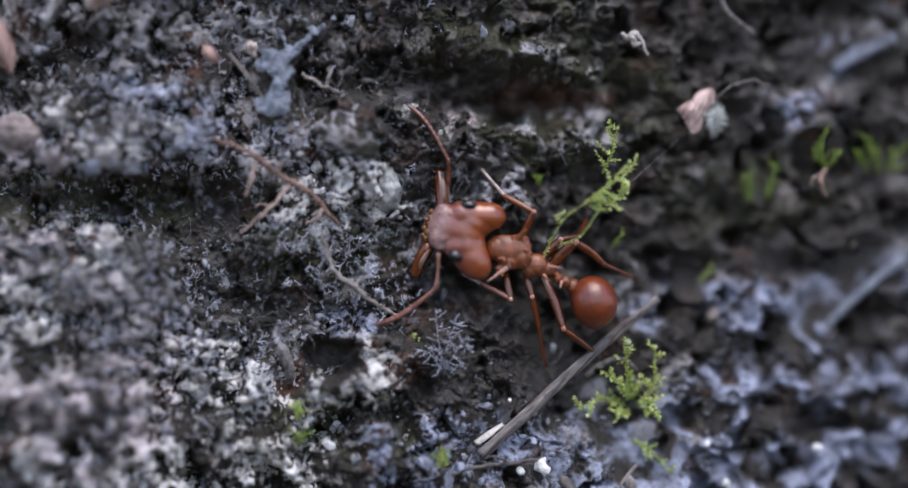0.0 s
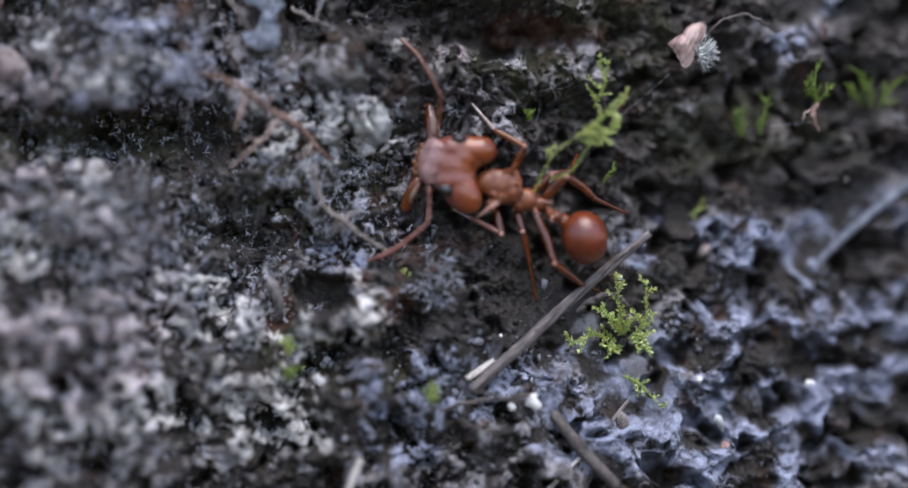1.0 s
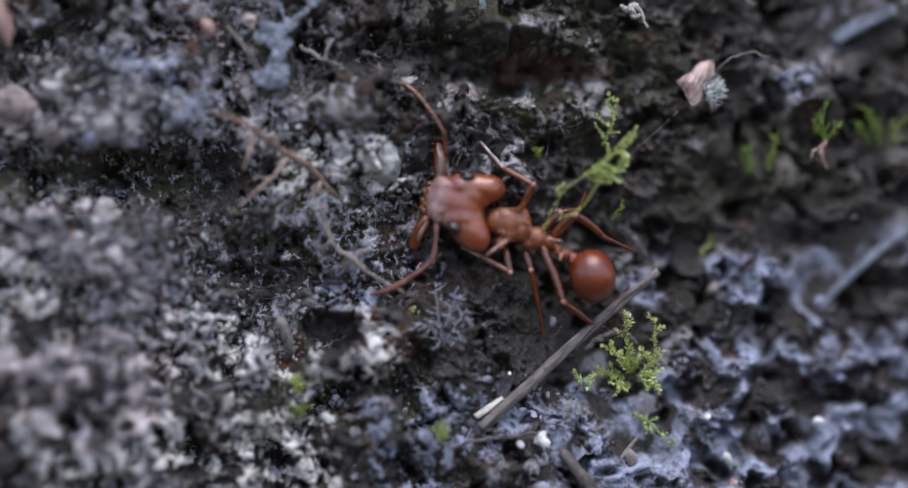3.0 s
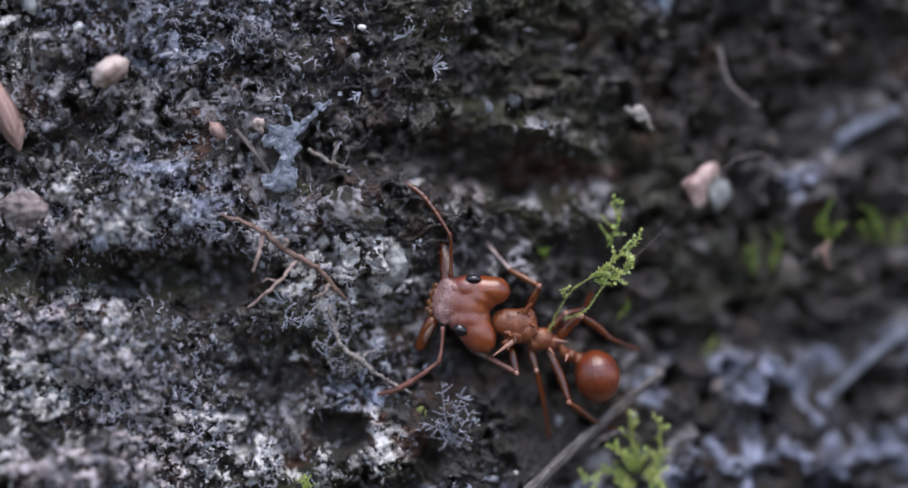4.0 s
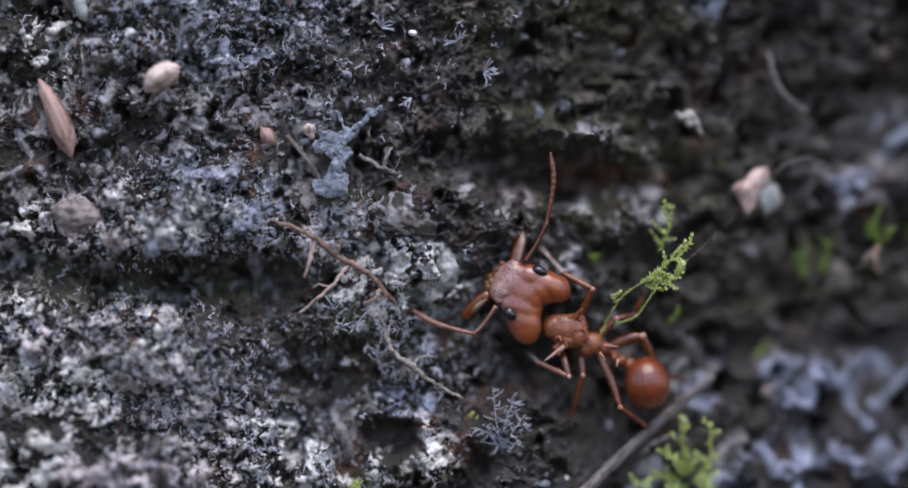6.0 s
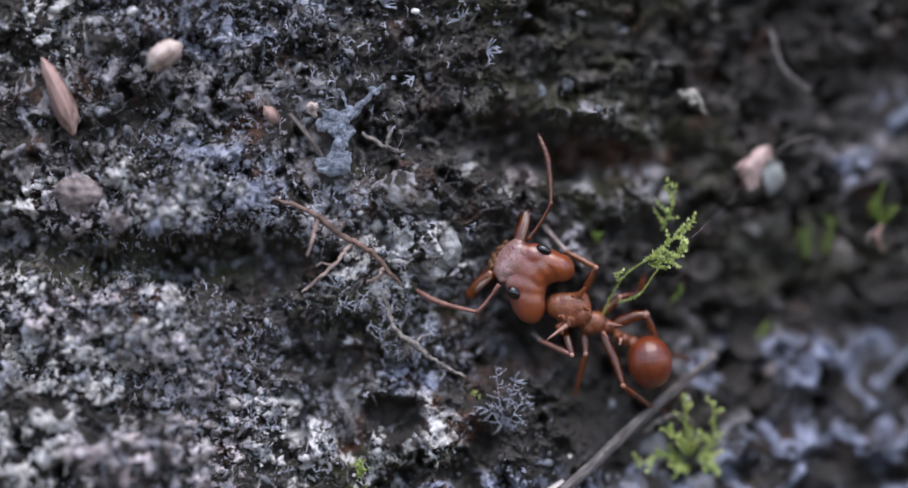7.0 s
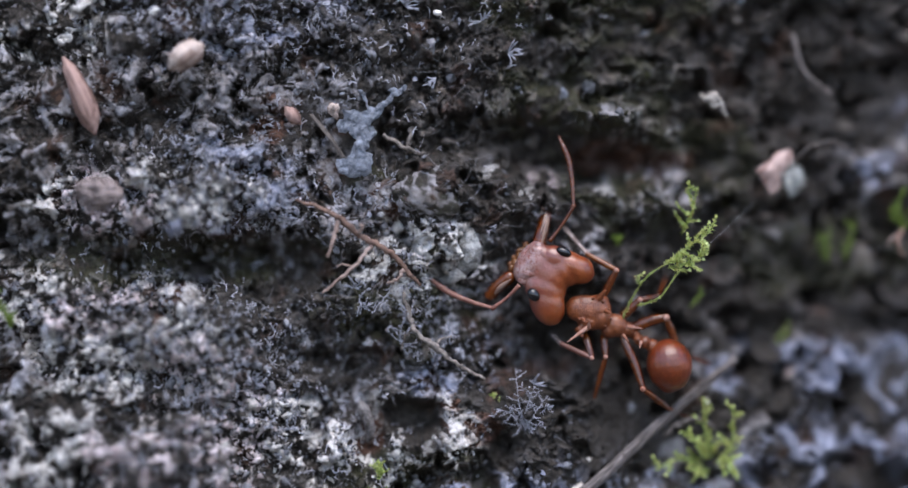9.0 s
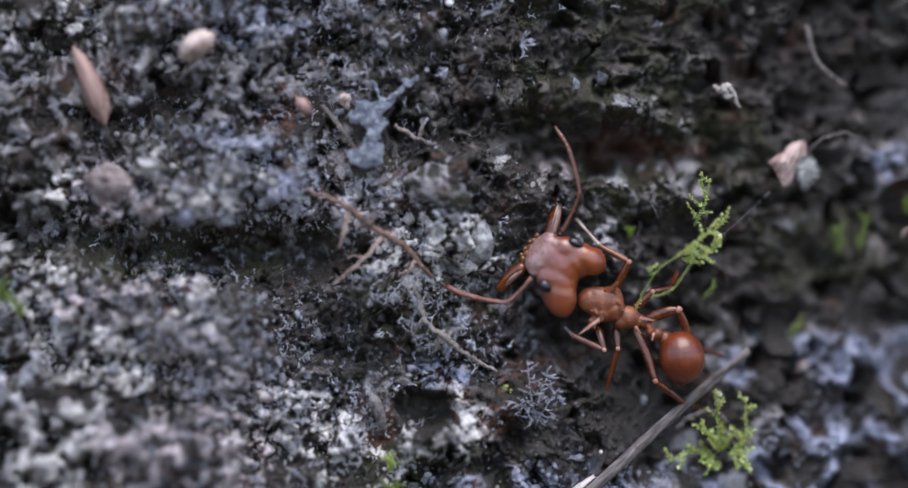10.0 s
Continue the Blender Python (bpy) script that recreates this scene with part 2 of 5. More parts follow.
def fbm(x, y, size, octaves, seed, gain=0.5, ridged=False):
    total, amp, norm = 0, 1.0, 0.0
    for k in range(octaves):
        n = perlin(x / size * 2 ** k + 17.3 * k, y / size * 2 ** k - 9.1 * k, seed + k)
        total = total + amp * ((1 - 2 * np.abs(n)) if ridged else n)
        norm += amp
        amp *= gain
    return total / norm


def cells(x, y, size, seed):
    """Distance to the nearest of scattered points, and that point's random number."""
    x, y = x / size, y / size
    ix, iy = np.floor(x), np.floor(y)
    best, who = np.full(x.shape, 9.0), np.zeros(x.shape)
    for ox in (-1, 0, 1):
        for oy in (-1, 0, 1):
            cx, cy = ix + ox, iy + oy
            px, py = cx + hash01(cx, cy, seed), cy + hash01(cx, cy, seed + 77)
            d = np.hypot(px - x, py - y)
            near = d < best
            best = np.where(near, d, best)
            who = np.where(near, hash01(cx, cy, seed + 154), who)
    return best, who


def hump(u, v, cu, cv, ru, rv, turn=0.0):
    c, s = np.cos(radians(turn)), np.sin(radians(turn))
    a, b = (u - cu) * c + (v - cv) * s, (v - cv) * c - (u - cu) * s
    return np.exp(-0.5 * ((a / ru) ** 2 + (b / rv) ** 2))


def fall_back(u):
    """How far the trunk falls back from its round, in millimetres: beyond the ant, and a little at the rootlets. Shaped
    to fit the blur in the camera's view.
    """
    return 1.3 * np.clip((u - 1010) / 450, 0, 1.3) ** 1.3 + 0.5 * np.exp(-((u - 440) / 190) ** 2)


def at(u, v, depth=0.0):
    """The place in millimetres of plan unit (u right, v down) at that depth behind the plan's zero, placed to fit the
    camera's first view.
    """
    depth = depth + float(fall_back(u))
    k = UNIT * (1 + depth / D)
    return Vector(((u - 784) * k, depth, (421.5 - v) * k))


def thing(name, base=(0, 0, 0)):
    ob = new(name)
    ob.empty_display_size = 0.001
    ob.location = Vector(base) * MM
    return ob


def part(name, shape, material, parent=None, label="", base=(0, 0, 0), smooth=True):
    """Links one shape (vertices in millimetres, faces) as a mesh; base is the place that becomes its origin."""
    verts, faces = shape
    data = bpy.data.meshes.new(name)
    data.from_pydata([tuple((Vector(p) - Vector(base)) * MM) for p in verts], [], faces)
    data.materials.append(MAT[material])
    if smooth:
        data.shade_smooth()
    data.update()
    ob = new(name, data)
    ob.parent = parent
    if label:
        ob["label"] = label
    return ob


def join(shapes):
    verts, faces = [], []
    for vs, fs in shapes:
        n = len(verts)
        verts.extend(vs)
        faces.extend([tuple(i + n for i in f) for f in fs])
    return verts, faces


def curve(points, steps=6):
    """A smooth line through points."""
    pts = [Vector(p) for p in points]
    ends = [2 * pts[0] - pts[1]] + pts + [2 * pts[-1] - pts[-2]]
    out = []
    for i in range(1, len(ends) - 2):
        a, b, c, d = ends[i - 1:i + 3]
        for k in range(steps):
            t = k / steps
            out.append(0.5 * (2 * b + (c - a) * t + (2 * a - 5 * b + 4 * c - d) * t * t + (3 * b - a - 3 * c + d) * t ** 3))
    return out + [pts[-1]]


def tube(line, radii, seg=8, rough=0.0, rng=None, flat=1.0):
    """A capped tube along a line; radii is one number, or a list spread along it."""
    line = [Vector(p) for p in line]
    n = len(line)
    radii = [radii] if isinstance(radii, (int, float)) else list(radii)
    rad = np.interp(np.linspace(0, 1, n), np.linspace(0, 1, len(radii)), radii) if len(radii) > 1 else np.full(n, radii[0])
    side, verts, faces = None, [], []
    for i, p in enumerate(line):
        d = (line[min(i + 1, n - 1)] - line[max(i - 1, 0)]).normalized()
        side = d.orthogonal().normalized() if side is None else (side - d * side.dot(d)).normalized()
        up = d.cross(side)
        for k in range(seg):
            a = 2 * math.pi * k / seg
            r = rad[i] * (1 + (rng.uniform(-rough, rough) if rng else 0))
            verts.append(p + (side * math.cos(a) + up * (math.sin(a) * flat)) * r)
    for i in range(n - 1):
        for k in range(seg):
            a, b = i * seg + k, i * seg + (k + 1) % seg
            faces.append((a, b, b + seg, a + seg))
    verts += [line[0], line[-1]]
    for k in range(seg):
        faces.append((len(verts) - 2, (k + 1) % seg, k))
        faces.append((len(verts) - 1, (n - 1) * seg + k, (n - 1) * seg + (k + 1) % seg))
    return verts, faces


def ball(centre, radii, turn=None, rings=10, seg=16):
    centre, verts, faces = Vector(centre), [], []
    for i in range(rings + 1):
        th = math.pi * i / rings
        for k in range(seg):
            a = 2 * math.pi * k / seg
            p = Vector((radii[0] * math.sin(th) * math.cos(a), radii[1] * math.sin(th) * math.sin(a), radii[2] * math.cos(th)))
            verts.append(centre + (turn @ p if turn else p))
    for i in range(rings):
        for k in range(seg):
            a, b = i * seg + k, i * seg + (k + 1) % seg
            faces.append((a, b, b + seg, a + seg))
    return verts, faces


def fused(shapes, grain, rounds=6):
    """Shapes in millimetres melted into one smooth skin."""
    data = bpy.data.meshes.new("skin")
    verts, faces = join(shapes)
    k = 20.0
    data.from_pydata([tuple(Vector(p) * k) for p in verts], [], faces)
    ob = new("skin", data)
    mod = ob.modifiers.new("remesh", "REMESH")
    mod.mode, mod.voxel_size = "VOXEL", grain * k
    mod = ob.modifiers.new("smooth", "SMOOTH")
    mod.factor, mod.iterations = 0.5, rounds
    done = bpy.data.meshes.new_from_object(ob.evaluated_get(bpy.context.evaluated_depsgraph_get()))
    out = [v.co / k for v in done.vertices], [tuple(p.vertices) for p in done.polygons]
    bpy.data.objects.remove(ob)
    bpy.data.meshes.remove(data)
    bpy.data.meshes.remove(done)
    return out


# ---- the trunk ----
R, NEAR, BASE = 250.0, -18.0, -1.3     # trunk radius, its nearest line, that line's depth

BUMPS = [  # u, v, half widths, height towards the eye, turn
    (-20, 790, 210, 150, 1.9, 0),
    (190, 235, 180, 75, 0.55, 8), (140, 445, 190, 45, 0.7, 5), (90, 640, 200, 110, 0.45, 0), 
    (470, 400, 45, 40, 1.0, 20), (585, 668, 80, 15, 0.7, -5), (500, 610, 25, 50, 0.5, 0),
    (880, 90, 40, 9, 0.9, -3), (1475, 92, 60, 32, 1.3, -25), (1430, 185, 55, 30, 1.0, -30),
    (770, 740, 150, 70, 0.7, -15), (560, 330, 90, 90, 0.5, 0), (760, 590, 50, 45, 0.9, 0), (250, -60, 260, 80, 0.2, 0),
]
HOLLOWS = [
    (130, 338, 230, 26, 2.2, 4), (420, 490, 110, 62, 1.8, 30), (850, 165, 150, 32, 1.5, 3), (880, 480, 190, 95, 2.0, 20),
    (1150, 350, 170, 90, 1.6, 10), (1290, 560, 330, 260, 1.7, 0), (760, 100, 70, 40, 1.0, 0),
    (560, 480, 60, 50, 0.8, 0), (330, 330, 60, 40, 0.9, 0), (1330, 60, 240, 120, 1.6, 0), (1000, -60, 220, 100, 1.4, 0), (735, 668, 26, 42, 1.9, 10), (703, 738, 20, 22, 1.6, 0), (630, 712, 55, 13, 1.2, 4), (520, 650, 14, 12, 0.8, 0),
    (930, 170, 120, 24, 1.6, 3), (560, 720, 45, 12, 0.8, 8), (100, 95, 60, 26, 1.3, 0), (150, 560, 60, 26, 1.0, 25), (300, 640, 18, 60, 1.1, 10),
]
# bark and lichen tones; PALE and SLATE also paint in brighter, sky-lit areas
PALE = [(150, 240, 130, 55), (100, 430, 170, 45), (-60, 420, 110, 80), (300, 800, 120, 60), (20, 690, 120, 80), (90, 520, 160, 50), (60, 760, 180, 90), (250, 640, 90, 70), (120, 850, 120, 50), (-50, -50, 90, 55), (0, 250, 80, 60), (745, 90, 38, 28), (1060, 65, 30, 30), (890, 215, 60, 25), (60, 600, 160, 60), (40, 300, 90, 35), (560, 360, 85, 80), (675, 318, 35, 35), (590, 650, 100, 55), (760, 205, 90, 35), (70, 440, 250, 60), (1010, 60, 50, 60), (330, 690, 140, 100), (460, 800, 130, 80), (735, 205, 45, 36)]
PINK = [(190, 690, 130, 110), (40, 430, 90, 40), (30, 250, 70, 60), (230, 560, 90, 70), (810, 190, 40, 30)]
# dark soil, with shade painted into the hollows, crevices and under the ant
HUMUS_SHADE = [(570, -70, 110, 60), (610, 25, 100, 55), (470, -20, 70, 36), (1420, 120, 60, 30), (1450, 330, 150, 70), (1560, 560, 60, 50), (1420, 400, 190, 50), (735, 668, 32, 42), (703, 738, 20, 24), (630, 714, 60, 12), (578, 618, 50, 30), (1400, -90, 260, 110), (930, 640, 110, 70), (690, -70, 130, 100), (345, 410, 120, 58), (615, 150, 90, 70), (900, 600, 205, 90), (610, 235, 45, 40), (1560, 200, 110, 120), (1250, 60, 150, 100), (1000, -40, 230, 130), (1380, -30, 140, 80), (1180, 200, 120, 90), (640, 60, 80, 60), (1330, 420, 120, 60), (560, 480, 60, 60), (130, 334, 220, 28), (420, 500, 140, 75), (860, 150, 170, 50), (1130, 350, 190, 110), (880, 530, 170, 90), (760, 90, 120, 70), (1350, 330, 180, 60)]
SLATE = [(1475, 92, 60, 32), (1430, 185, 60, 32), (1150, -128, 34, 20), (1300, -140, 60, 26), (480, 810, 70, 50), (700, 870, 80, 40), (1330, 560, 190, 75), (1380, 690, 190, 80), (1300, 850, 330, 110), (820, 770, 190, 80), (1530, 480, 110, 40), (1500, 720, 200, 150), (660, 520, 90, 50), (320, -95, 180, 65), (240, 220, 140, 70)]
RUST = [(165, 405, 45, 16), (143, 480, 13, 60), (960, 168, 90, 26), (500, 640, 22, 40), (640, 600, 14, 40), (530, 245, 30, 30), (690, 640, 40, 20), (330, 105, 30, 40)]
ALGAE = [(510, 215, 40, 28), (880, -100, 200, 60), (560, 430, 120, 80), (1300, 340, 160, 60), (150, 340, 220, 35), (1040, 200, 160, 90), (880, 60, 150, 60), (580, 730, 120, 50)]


def trunk_depth(s):
    return R * (1 - np.cos((s - NEAR) / R)) + BASE


def mask(u, v, spots, x, z, seed, edge=0.16):
    m = 0
    for cu, cv, ru, rv in spots:
        m = np.maximum(m, hump(u, v, cu, cv, ru, rv))
    m = m + 0.55 * fbm(x, z, 2.2, 4, seed, 0.6)
    return np.clip((m - 0.45) / edge, 0, 1)


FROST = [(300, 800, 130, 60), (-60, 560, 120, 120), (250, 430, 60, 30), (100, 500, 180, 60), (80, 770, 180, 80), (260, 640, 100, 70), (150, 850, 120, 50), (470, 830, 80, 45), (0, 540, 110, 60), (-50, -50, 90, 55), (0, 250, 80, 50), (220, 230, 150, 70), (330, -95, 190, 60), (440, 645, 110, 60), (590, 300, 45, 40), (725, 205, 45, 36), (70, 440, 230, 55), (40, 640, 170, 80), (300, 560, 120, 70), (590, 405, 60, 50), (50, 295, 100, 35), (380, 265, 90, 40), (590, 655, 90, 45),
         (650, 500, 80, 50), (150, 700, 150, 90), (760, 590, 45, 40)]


def in_hole(x, z):
    """The old knothole: distance from its middle, 1 at the brim, and how far a place lies inside, 0 to 1."""
    u, v = x / UNIT + 784, 421.5 - z / UNIT
    far = np.hypot((u - 575 + 6 * fbm(x, z, 1.5, 2, 95)) / 55, (v - 619 - 0.08 * (u - 575) + 6 * fbm(x, z, 1.5, 2, 97)) / 30)
    return far, 1 / (1 + far ** 9)


def worn(u, v):
    """1 where the bark is worn into smooth rope-like ridges, below and beyond the ant."""
    right = 0.5 + 0.5 * np.tanh((u + 0.5 * (v - 420) - 1090) / 100)
    return right * (0.25 + 0.75 * (0.5 + 0.5 * np.tanh((v - 430) / 60)))


def ropes(x, z):
    a, b = x + 0.8 * fbm(x, z, 2.4, 2, 421), z + 0.8 * fbm(x, z, 2.4, 2, 423)
    return np.clip((fbm(a, b, 3.4, 2, 411, 0.4, True) - 0.38) / 0.36, 0, 1)


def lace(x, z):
    """The bark's crumbly lacework, 0 in the gaps to 1 on the crests; the tone follows it, with shade painted into the
    gaps.
    """
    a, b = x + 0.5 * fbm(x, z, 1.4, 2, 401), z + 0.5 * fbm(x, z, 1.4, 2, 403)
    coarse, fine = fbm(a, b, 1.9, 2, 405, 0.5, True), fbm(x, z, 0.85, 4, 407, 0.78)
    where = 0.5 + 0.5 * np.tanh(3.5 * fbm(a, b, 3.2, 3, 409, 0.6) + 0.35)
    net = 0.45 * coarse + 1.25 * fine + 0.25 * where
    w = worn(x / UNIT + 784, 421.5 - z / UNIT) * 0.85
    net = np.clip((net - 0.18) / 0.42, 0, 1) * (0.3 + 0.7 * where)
    # no light crests inside the knothole: its shade is painted dark
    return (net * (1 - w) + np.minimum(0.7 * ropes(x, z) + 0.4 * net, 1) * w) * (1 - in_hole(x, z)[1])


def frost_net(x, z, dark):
    """Cover, 0 to 1, of the pale lichen that spreads over the bark in small broken patches, left out where shade is
    painted.
    """
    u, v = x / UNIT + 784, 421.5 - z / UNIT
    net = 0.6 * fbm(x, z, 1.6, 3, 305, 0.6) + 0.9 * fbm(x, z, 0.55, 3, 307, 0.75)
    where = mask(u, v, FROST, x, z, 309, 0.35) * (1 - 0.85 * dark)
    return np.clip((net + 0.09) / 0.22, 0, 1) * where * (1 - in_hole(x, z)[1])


# bark lowered so these things show in the camera's view: u, v, depth, half widths, turn
CLEAR = [
    (480, 150, -1.25, 62, 80, 20), (535, 70, -1.4, 40, 30, -40), (440, 268, -1.9, 80, 22, 25), (540, 345, -1.1, 60, 22, 45), (425, 130, -0.9, 30, 60, -40),
    (590, 470, -0.8, 45, 70, -35), (670, 535, -0.3, 50, 25, 35), (1135, 516, 2.1, 50, 50, 0), (1060, 578, 1.6, 75, 42, -41), (980, 648, 1.0, 70, 38, -41),
    (900, 722, 0.25, 60, 30, -41), (840, 775, 0.0, 40, 30, -41), (1204, 190, 1.6, 50, 50, 0), (-3, 62, -1.4, 35, 75, 0), (178, -8, -2.0, 45, 40, 0),
    (1090, 670, 1.6, 80, 70, 0), (1120, 785, 1.5, 50, 40, 0), (1420, 280, 1.3, 40, 60, 0), (1500, 490, 3.0, 110, 30, -37), (1490, 90, 2.8, 70, 40, -25),
    (930, 806, -0.1, 45, 18, 0), (1215, 480, 3.2, 20, 20, 0), (1320, 320, 2.6, 60, 50, 0), (1535, 275, 2.4, 60, 40, 0), (500, 628, -0.1, 20, 50, 0),
    (1020, 890, 0.35, 80, 25, 48), (1056, 260, 0.6, 30, 50, 0), (434, 86, -0.95, 16, 16, 0),
]


def relief(x, z, net, frost):
    """Height of the bark's skin towards the eye, in millimetres."""
    u, v = x / UNIT + 784, 421.5 - z / UNIT
    wu = u + 34 * fbm(x, z, 5.0, 3, 11)
    wv = v + 34 * fbm(x, z, 5.0, 3, 21)
    h = -0.45 - fall_back(u)
    for cu, cv, ru, rv, amp, turn in BUMPS:
        h = h + amp * hump(wu, wv, cu, cv, ru, rv, turn)
    for cu, cv, ru, rv, amp, turn in HOLLOWS:
        h = h - amp * hump(wu, wv, cu, cv, ru, rv, turn)
    right = 0.5 + 0.5 * np.tanh((u + 0.5 * (v - 420) - 1090) / 100)
    smooth = worn(u, v)
    h = h + 0.8 * fbm(x, z * 1.4, 6.5, 3, 31)
    # clods with crevices between them, two sizes
    a, b = x + 1.1 * fbm(x, z, 2.4, 3, 41), z + 0.9 * fbm(x, z, 2.4, 3, 43)
    d0, w0 = cells(a, b * 1.2, 2.3, 45)
    h = h + (1.35 + 0.2 * right - 0.8 * smooth) * (0.55 - d0) * (0.5 + 0.9 * w0)
    a, b = x + 0.5 * fbm(x, z, 1.0, 2, 51), z + 0.5 * fbm(x, z, 1.0, 2, 53)
    d1, w1 = cells(a, b, 0.95, 55)
    h = h + 0.75 * (0.5 - d1) * (0.25 + w1) * (1 - 0.65 * smooth)
    d2, w2 = cells(x + 0.15 * fbm(x, z, 0.5, 2, 61), z + 0.15 * fbm(x, z, 0.5, 2, 63), 0.45, 65)
    patch = np.clip(0.4 + 1.8 * fbm(x, z, 3.0, 2, 71), 0, 1)
    h = h + 0.34 * (0.5 - d2) * (0.3 + w2) * patch * (1 - 0.8 * smooth)
    # pits
    p = fbm(x + 0.6 * fbm(x, z, 1.5, 2, 73), z, 1.9, 3, 75, 0.55)
    h = h - (1.25 + 0.6 * right) * np.clip((p - 0.12) / 0.22, 0, 1) ** 1.5
    # crumpled folds
    fold = fbm(a, z, 2.4, 3, 83, 0.5, True)
    h = h + (0.35 + 0.5 * smooth) * fold
    h = h + (0.20 * fbm(x, z, 0.6, 3, 81, 0.6) + 0.17 * fbm(x, z, 0.28, 2, 91, 0.6)) * (1 - 0.6 * smooth)
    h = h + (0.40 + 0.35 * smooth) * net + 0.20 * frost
    # the old knothole with its worn rim
    hole, inside = in_hole(x, z)
    h = h + 0.55 * np.exp(-((hole - 1.42) / 0.30) ** 2)
    h = h * (1 - 0.8 * inside) - 2.0 * inside
    for cu, cv, depth, ru, rv, turn in CLEAR:
        top = trunk_depth(x) - depth - fall_back(u) - 0.15
        h = h - np.maximum(h - top, 0) * np.minimum(1.6 * hump(u, v, cu, cv, ru, rv, turn), 1)
    return h


def axis(lo, hi, step, far):
    fine = np.arange(lo, hi + step / 2, step)
    grow = step * 1.22 ** np.arange(1, 60)
    up = fine[-1] + np.cumsum(grow)
    down = fine[0] - np.cumsum(grow)
    up, down = up[up < far[1] - 5], down[down > far[0] + 5]
    return np.concatenate([[far[0]], down[::-1], fine, up, [far[1]]])


STEP = 0.053
SX = axis(-28.0, 25.0, STEP, (NEAR - math.pi * R, NEAR + math.pi * R))
SZ = axis(-16.5, 19.0, STEP, (-900.0, 2600.0))
gx, gz = np.meshgrid(SX, SZ)
near = 1 / (1 + ((np.maximum(np.abs(gx + 1.5) - 30, 0) / 25) ** 2 + (np.maximum(np.abs(gz - 1) - 22, 0) / 25) ** 2))
gu, gv = gx / UNIT + 784, 421.5 - gz / UNIT
REGIONS = (("slate", SLATE, 241), ("pale", PALE, 201), ("pink", PINK, 211), ("humus_shade", HUMUS_SHADE, 221), ("algae", ALGAE, 231), ("rust", RUST, 251))
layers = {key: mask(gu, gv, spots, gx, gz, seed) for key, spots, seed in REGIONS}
layers["frost"], layers["net"] = frost_net(gx, gz, layers["humus_shade"]), lace(gx, gz)
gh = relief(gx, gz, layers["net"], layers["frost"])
ax = gx + near * (0.30 * fbm(gx, gz, 1.6, 2, 101))
az = gz + near * (0.30 * fbm(gx, gz, 1.6, 2, 111) + 0.2 * fbm(gx, gz, 3.0, 2, 113))
turn = (ax - NEAR) / R
out = R + gh * near + (1 - near) * 1.5 * fbm(gx, gz / 4, 30.0, 3, 121)
wx, wy = NEAR + out * np.sin(turn), BASE + R - out * np.cos(turn)
wx[-1], wy[-1] = NEAR, BASE + R          # the sawn top


def skin(x, z):
    """Depth of the trunk's skin at a place in millimetres."""
    i, j = np.searchsorted(SX, x), np.searchsorted(SZ, z)
    return float(wy[min(max(j, 0), len(SZ) - 1), min(max(i, 0), len(SX) - 1)])


def grid_object(name, px, py, pz, material):
    rows, cols = px.shape
    co = np.stack([px, py, pz], 2).reshape(-1, 3) * MM
    idx = np.arange(rows * cols).reshape(rows, cols)
    quads = np.stack([idx[:-1, :-1], idx[:-1, 1:], idx[1:, 1:], idx[1:, :-1]], 2).reshape(-1, 4)
    data = bpy.data.meshes.new(name)
    data.vertices.add(len(co))
    data.vertices.foreach_set("co", co.ravel())
    data.loops.add(quads.size)
    data.loops.foreach_set("vertex_index", quads.ravel())
    data.polygons.add(len(quads))
    data.polygons.foreach_set("loop_start", np.arange(0, quads.size, 4))
    data.polygons.foreach_set("loop_total", np.full(len(quads), 4))
    data.update(calc_edges=True)
    data.shade_smooth()
    data.materials.append(MAT[material])
    return new(name, data)


trunk = grid_object("tree_trunk", wx, wy, az, "bark")
tagged(trunk, "grey crumbly tree bark under dark algae and lichen crust, shade painted in", "tree trunk", kind="structure")
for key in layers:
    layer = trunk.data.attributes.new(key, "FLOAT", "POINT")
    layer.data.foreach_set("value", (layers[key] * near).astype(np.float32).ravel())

n = 48
ground = grid_object("ground", *np.meshgrid(np.linspace(-2e5, 2e5, n), np.linspace(-2e5, 2e5, n)), np.full((n, n), -900.0), "soil")
tagged(ground, "dark brown forest soil round the tree's foot", "ground", kind="structure")


# ---- the ant ----
ANT = at(905, 440, 0.0)
ant = thing("ant", ANT)
tagged(ant, "amber-brown trap-jaw ant with heart-shaped head, clinging to the bark", "ant")


def ant_part(name, shape, material, joint, parent=None, label=""):
    """A part of the ant whose origin is the joint that it turns on."""
    ob = part(name, shape, material, parent or ant, label, base=joint)
    ob.location = (Vector(joint) - (ANT if parent is None else Vector(parent["joint"]))) * MM
    ob["joint"] = tuple(joint)
    return ob


def egg(u, v, depth, ru, rv, rd, turn=0.0):
    """An ellipsoid in plan units, turned clockwise in the plan."""
    m = Euler((0, radians(turn), 0)).to_matrix()
    k = UNIT
    return ball(at(u, v, depth), (ru * k, rd * k, rv * k), m, 14, 22)


def spike(a, b, r0, r1):
    a, b = at(*a), at(*b)
    return tube(curve([a, a.lerp(b, 0.5), b], 4), [r0 * UNIT, (r0 + r1) * 0.5 * UNIT, r1 * UNIT], 8)


NECK = at(846, 424, -0.1)
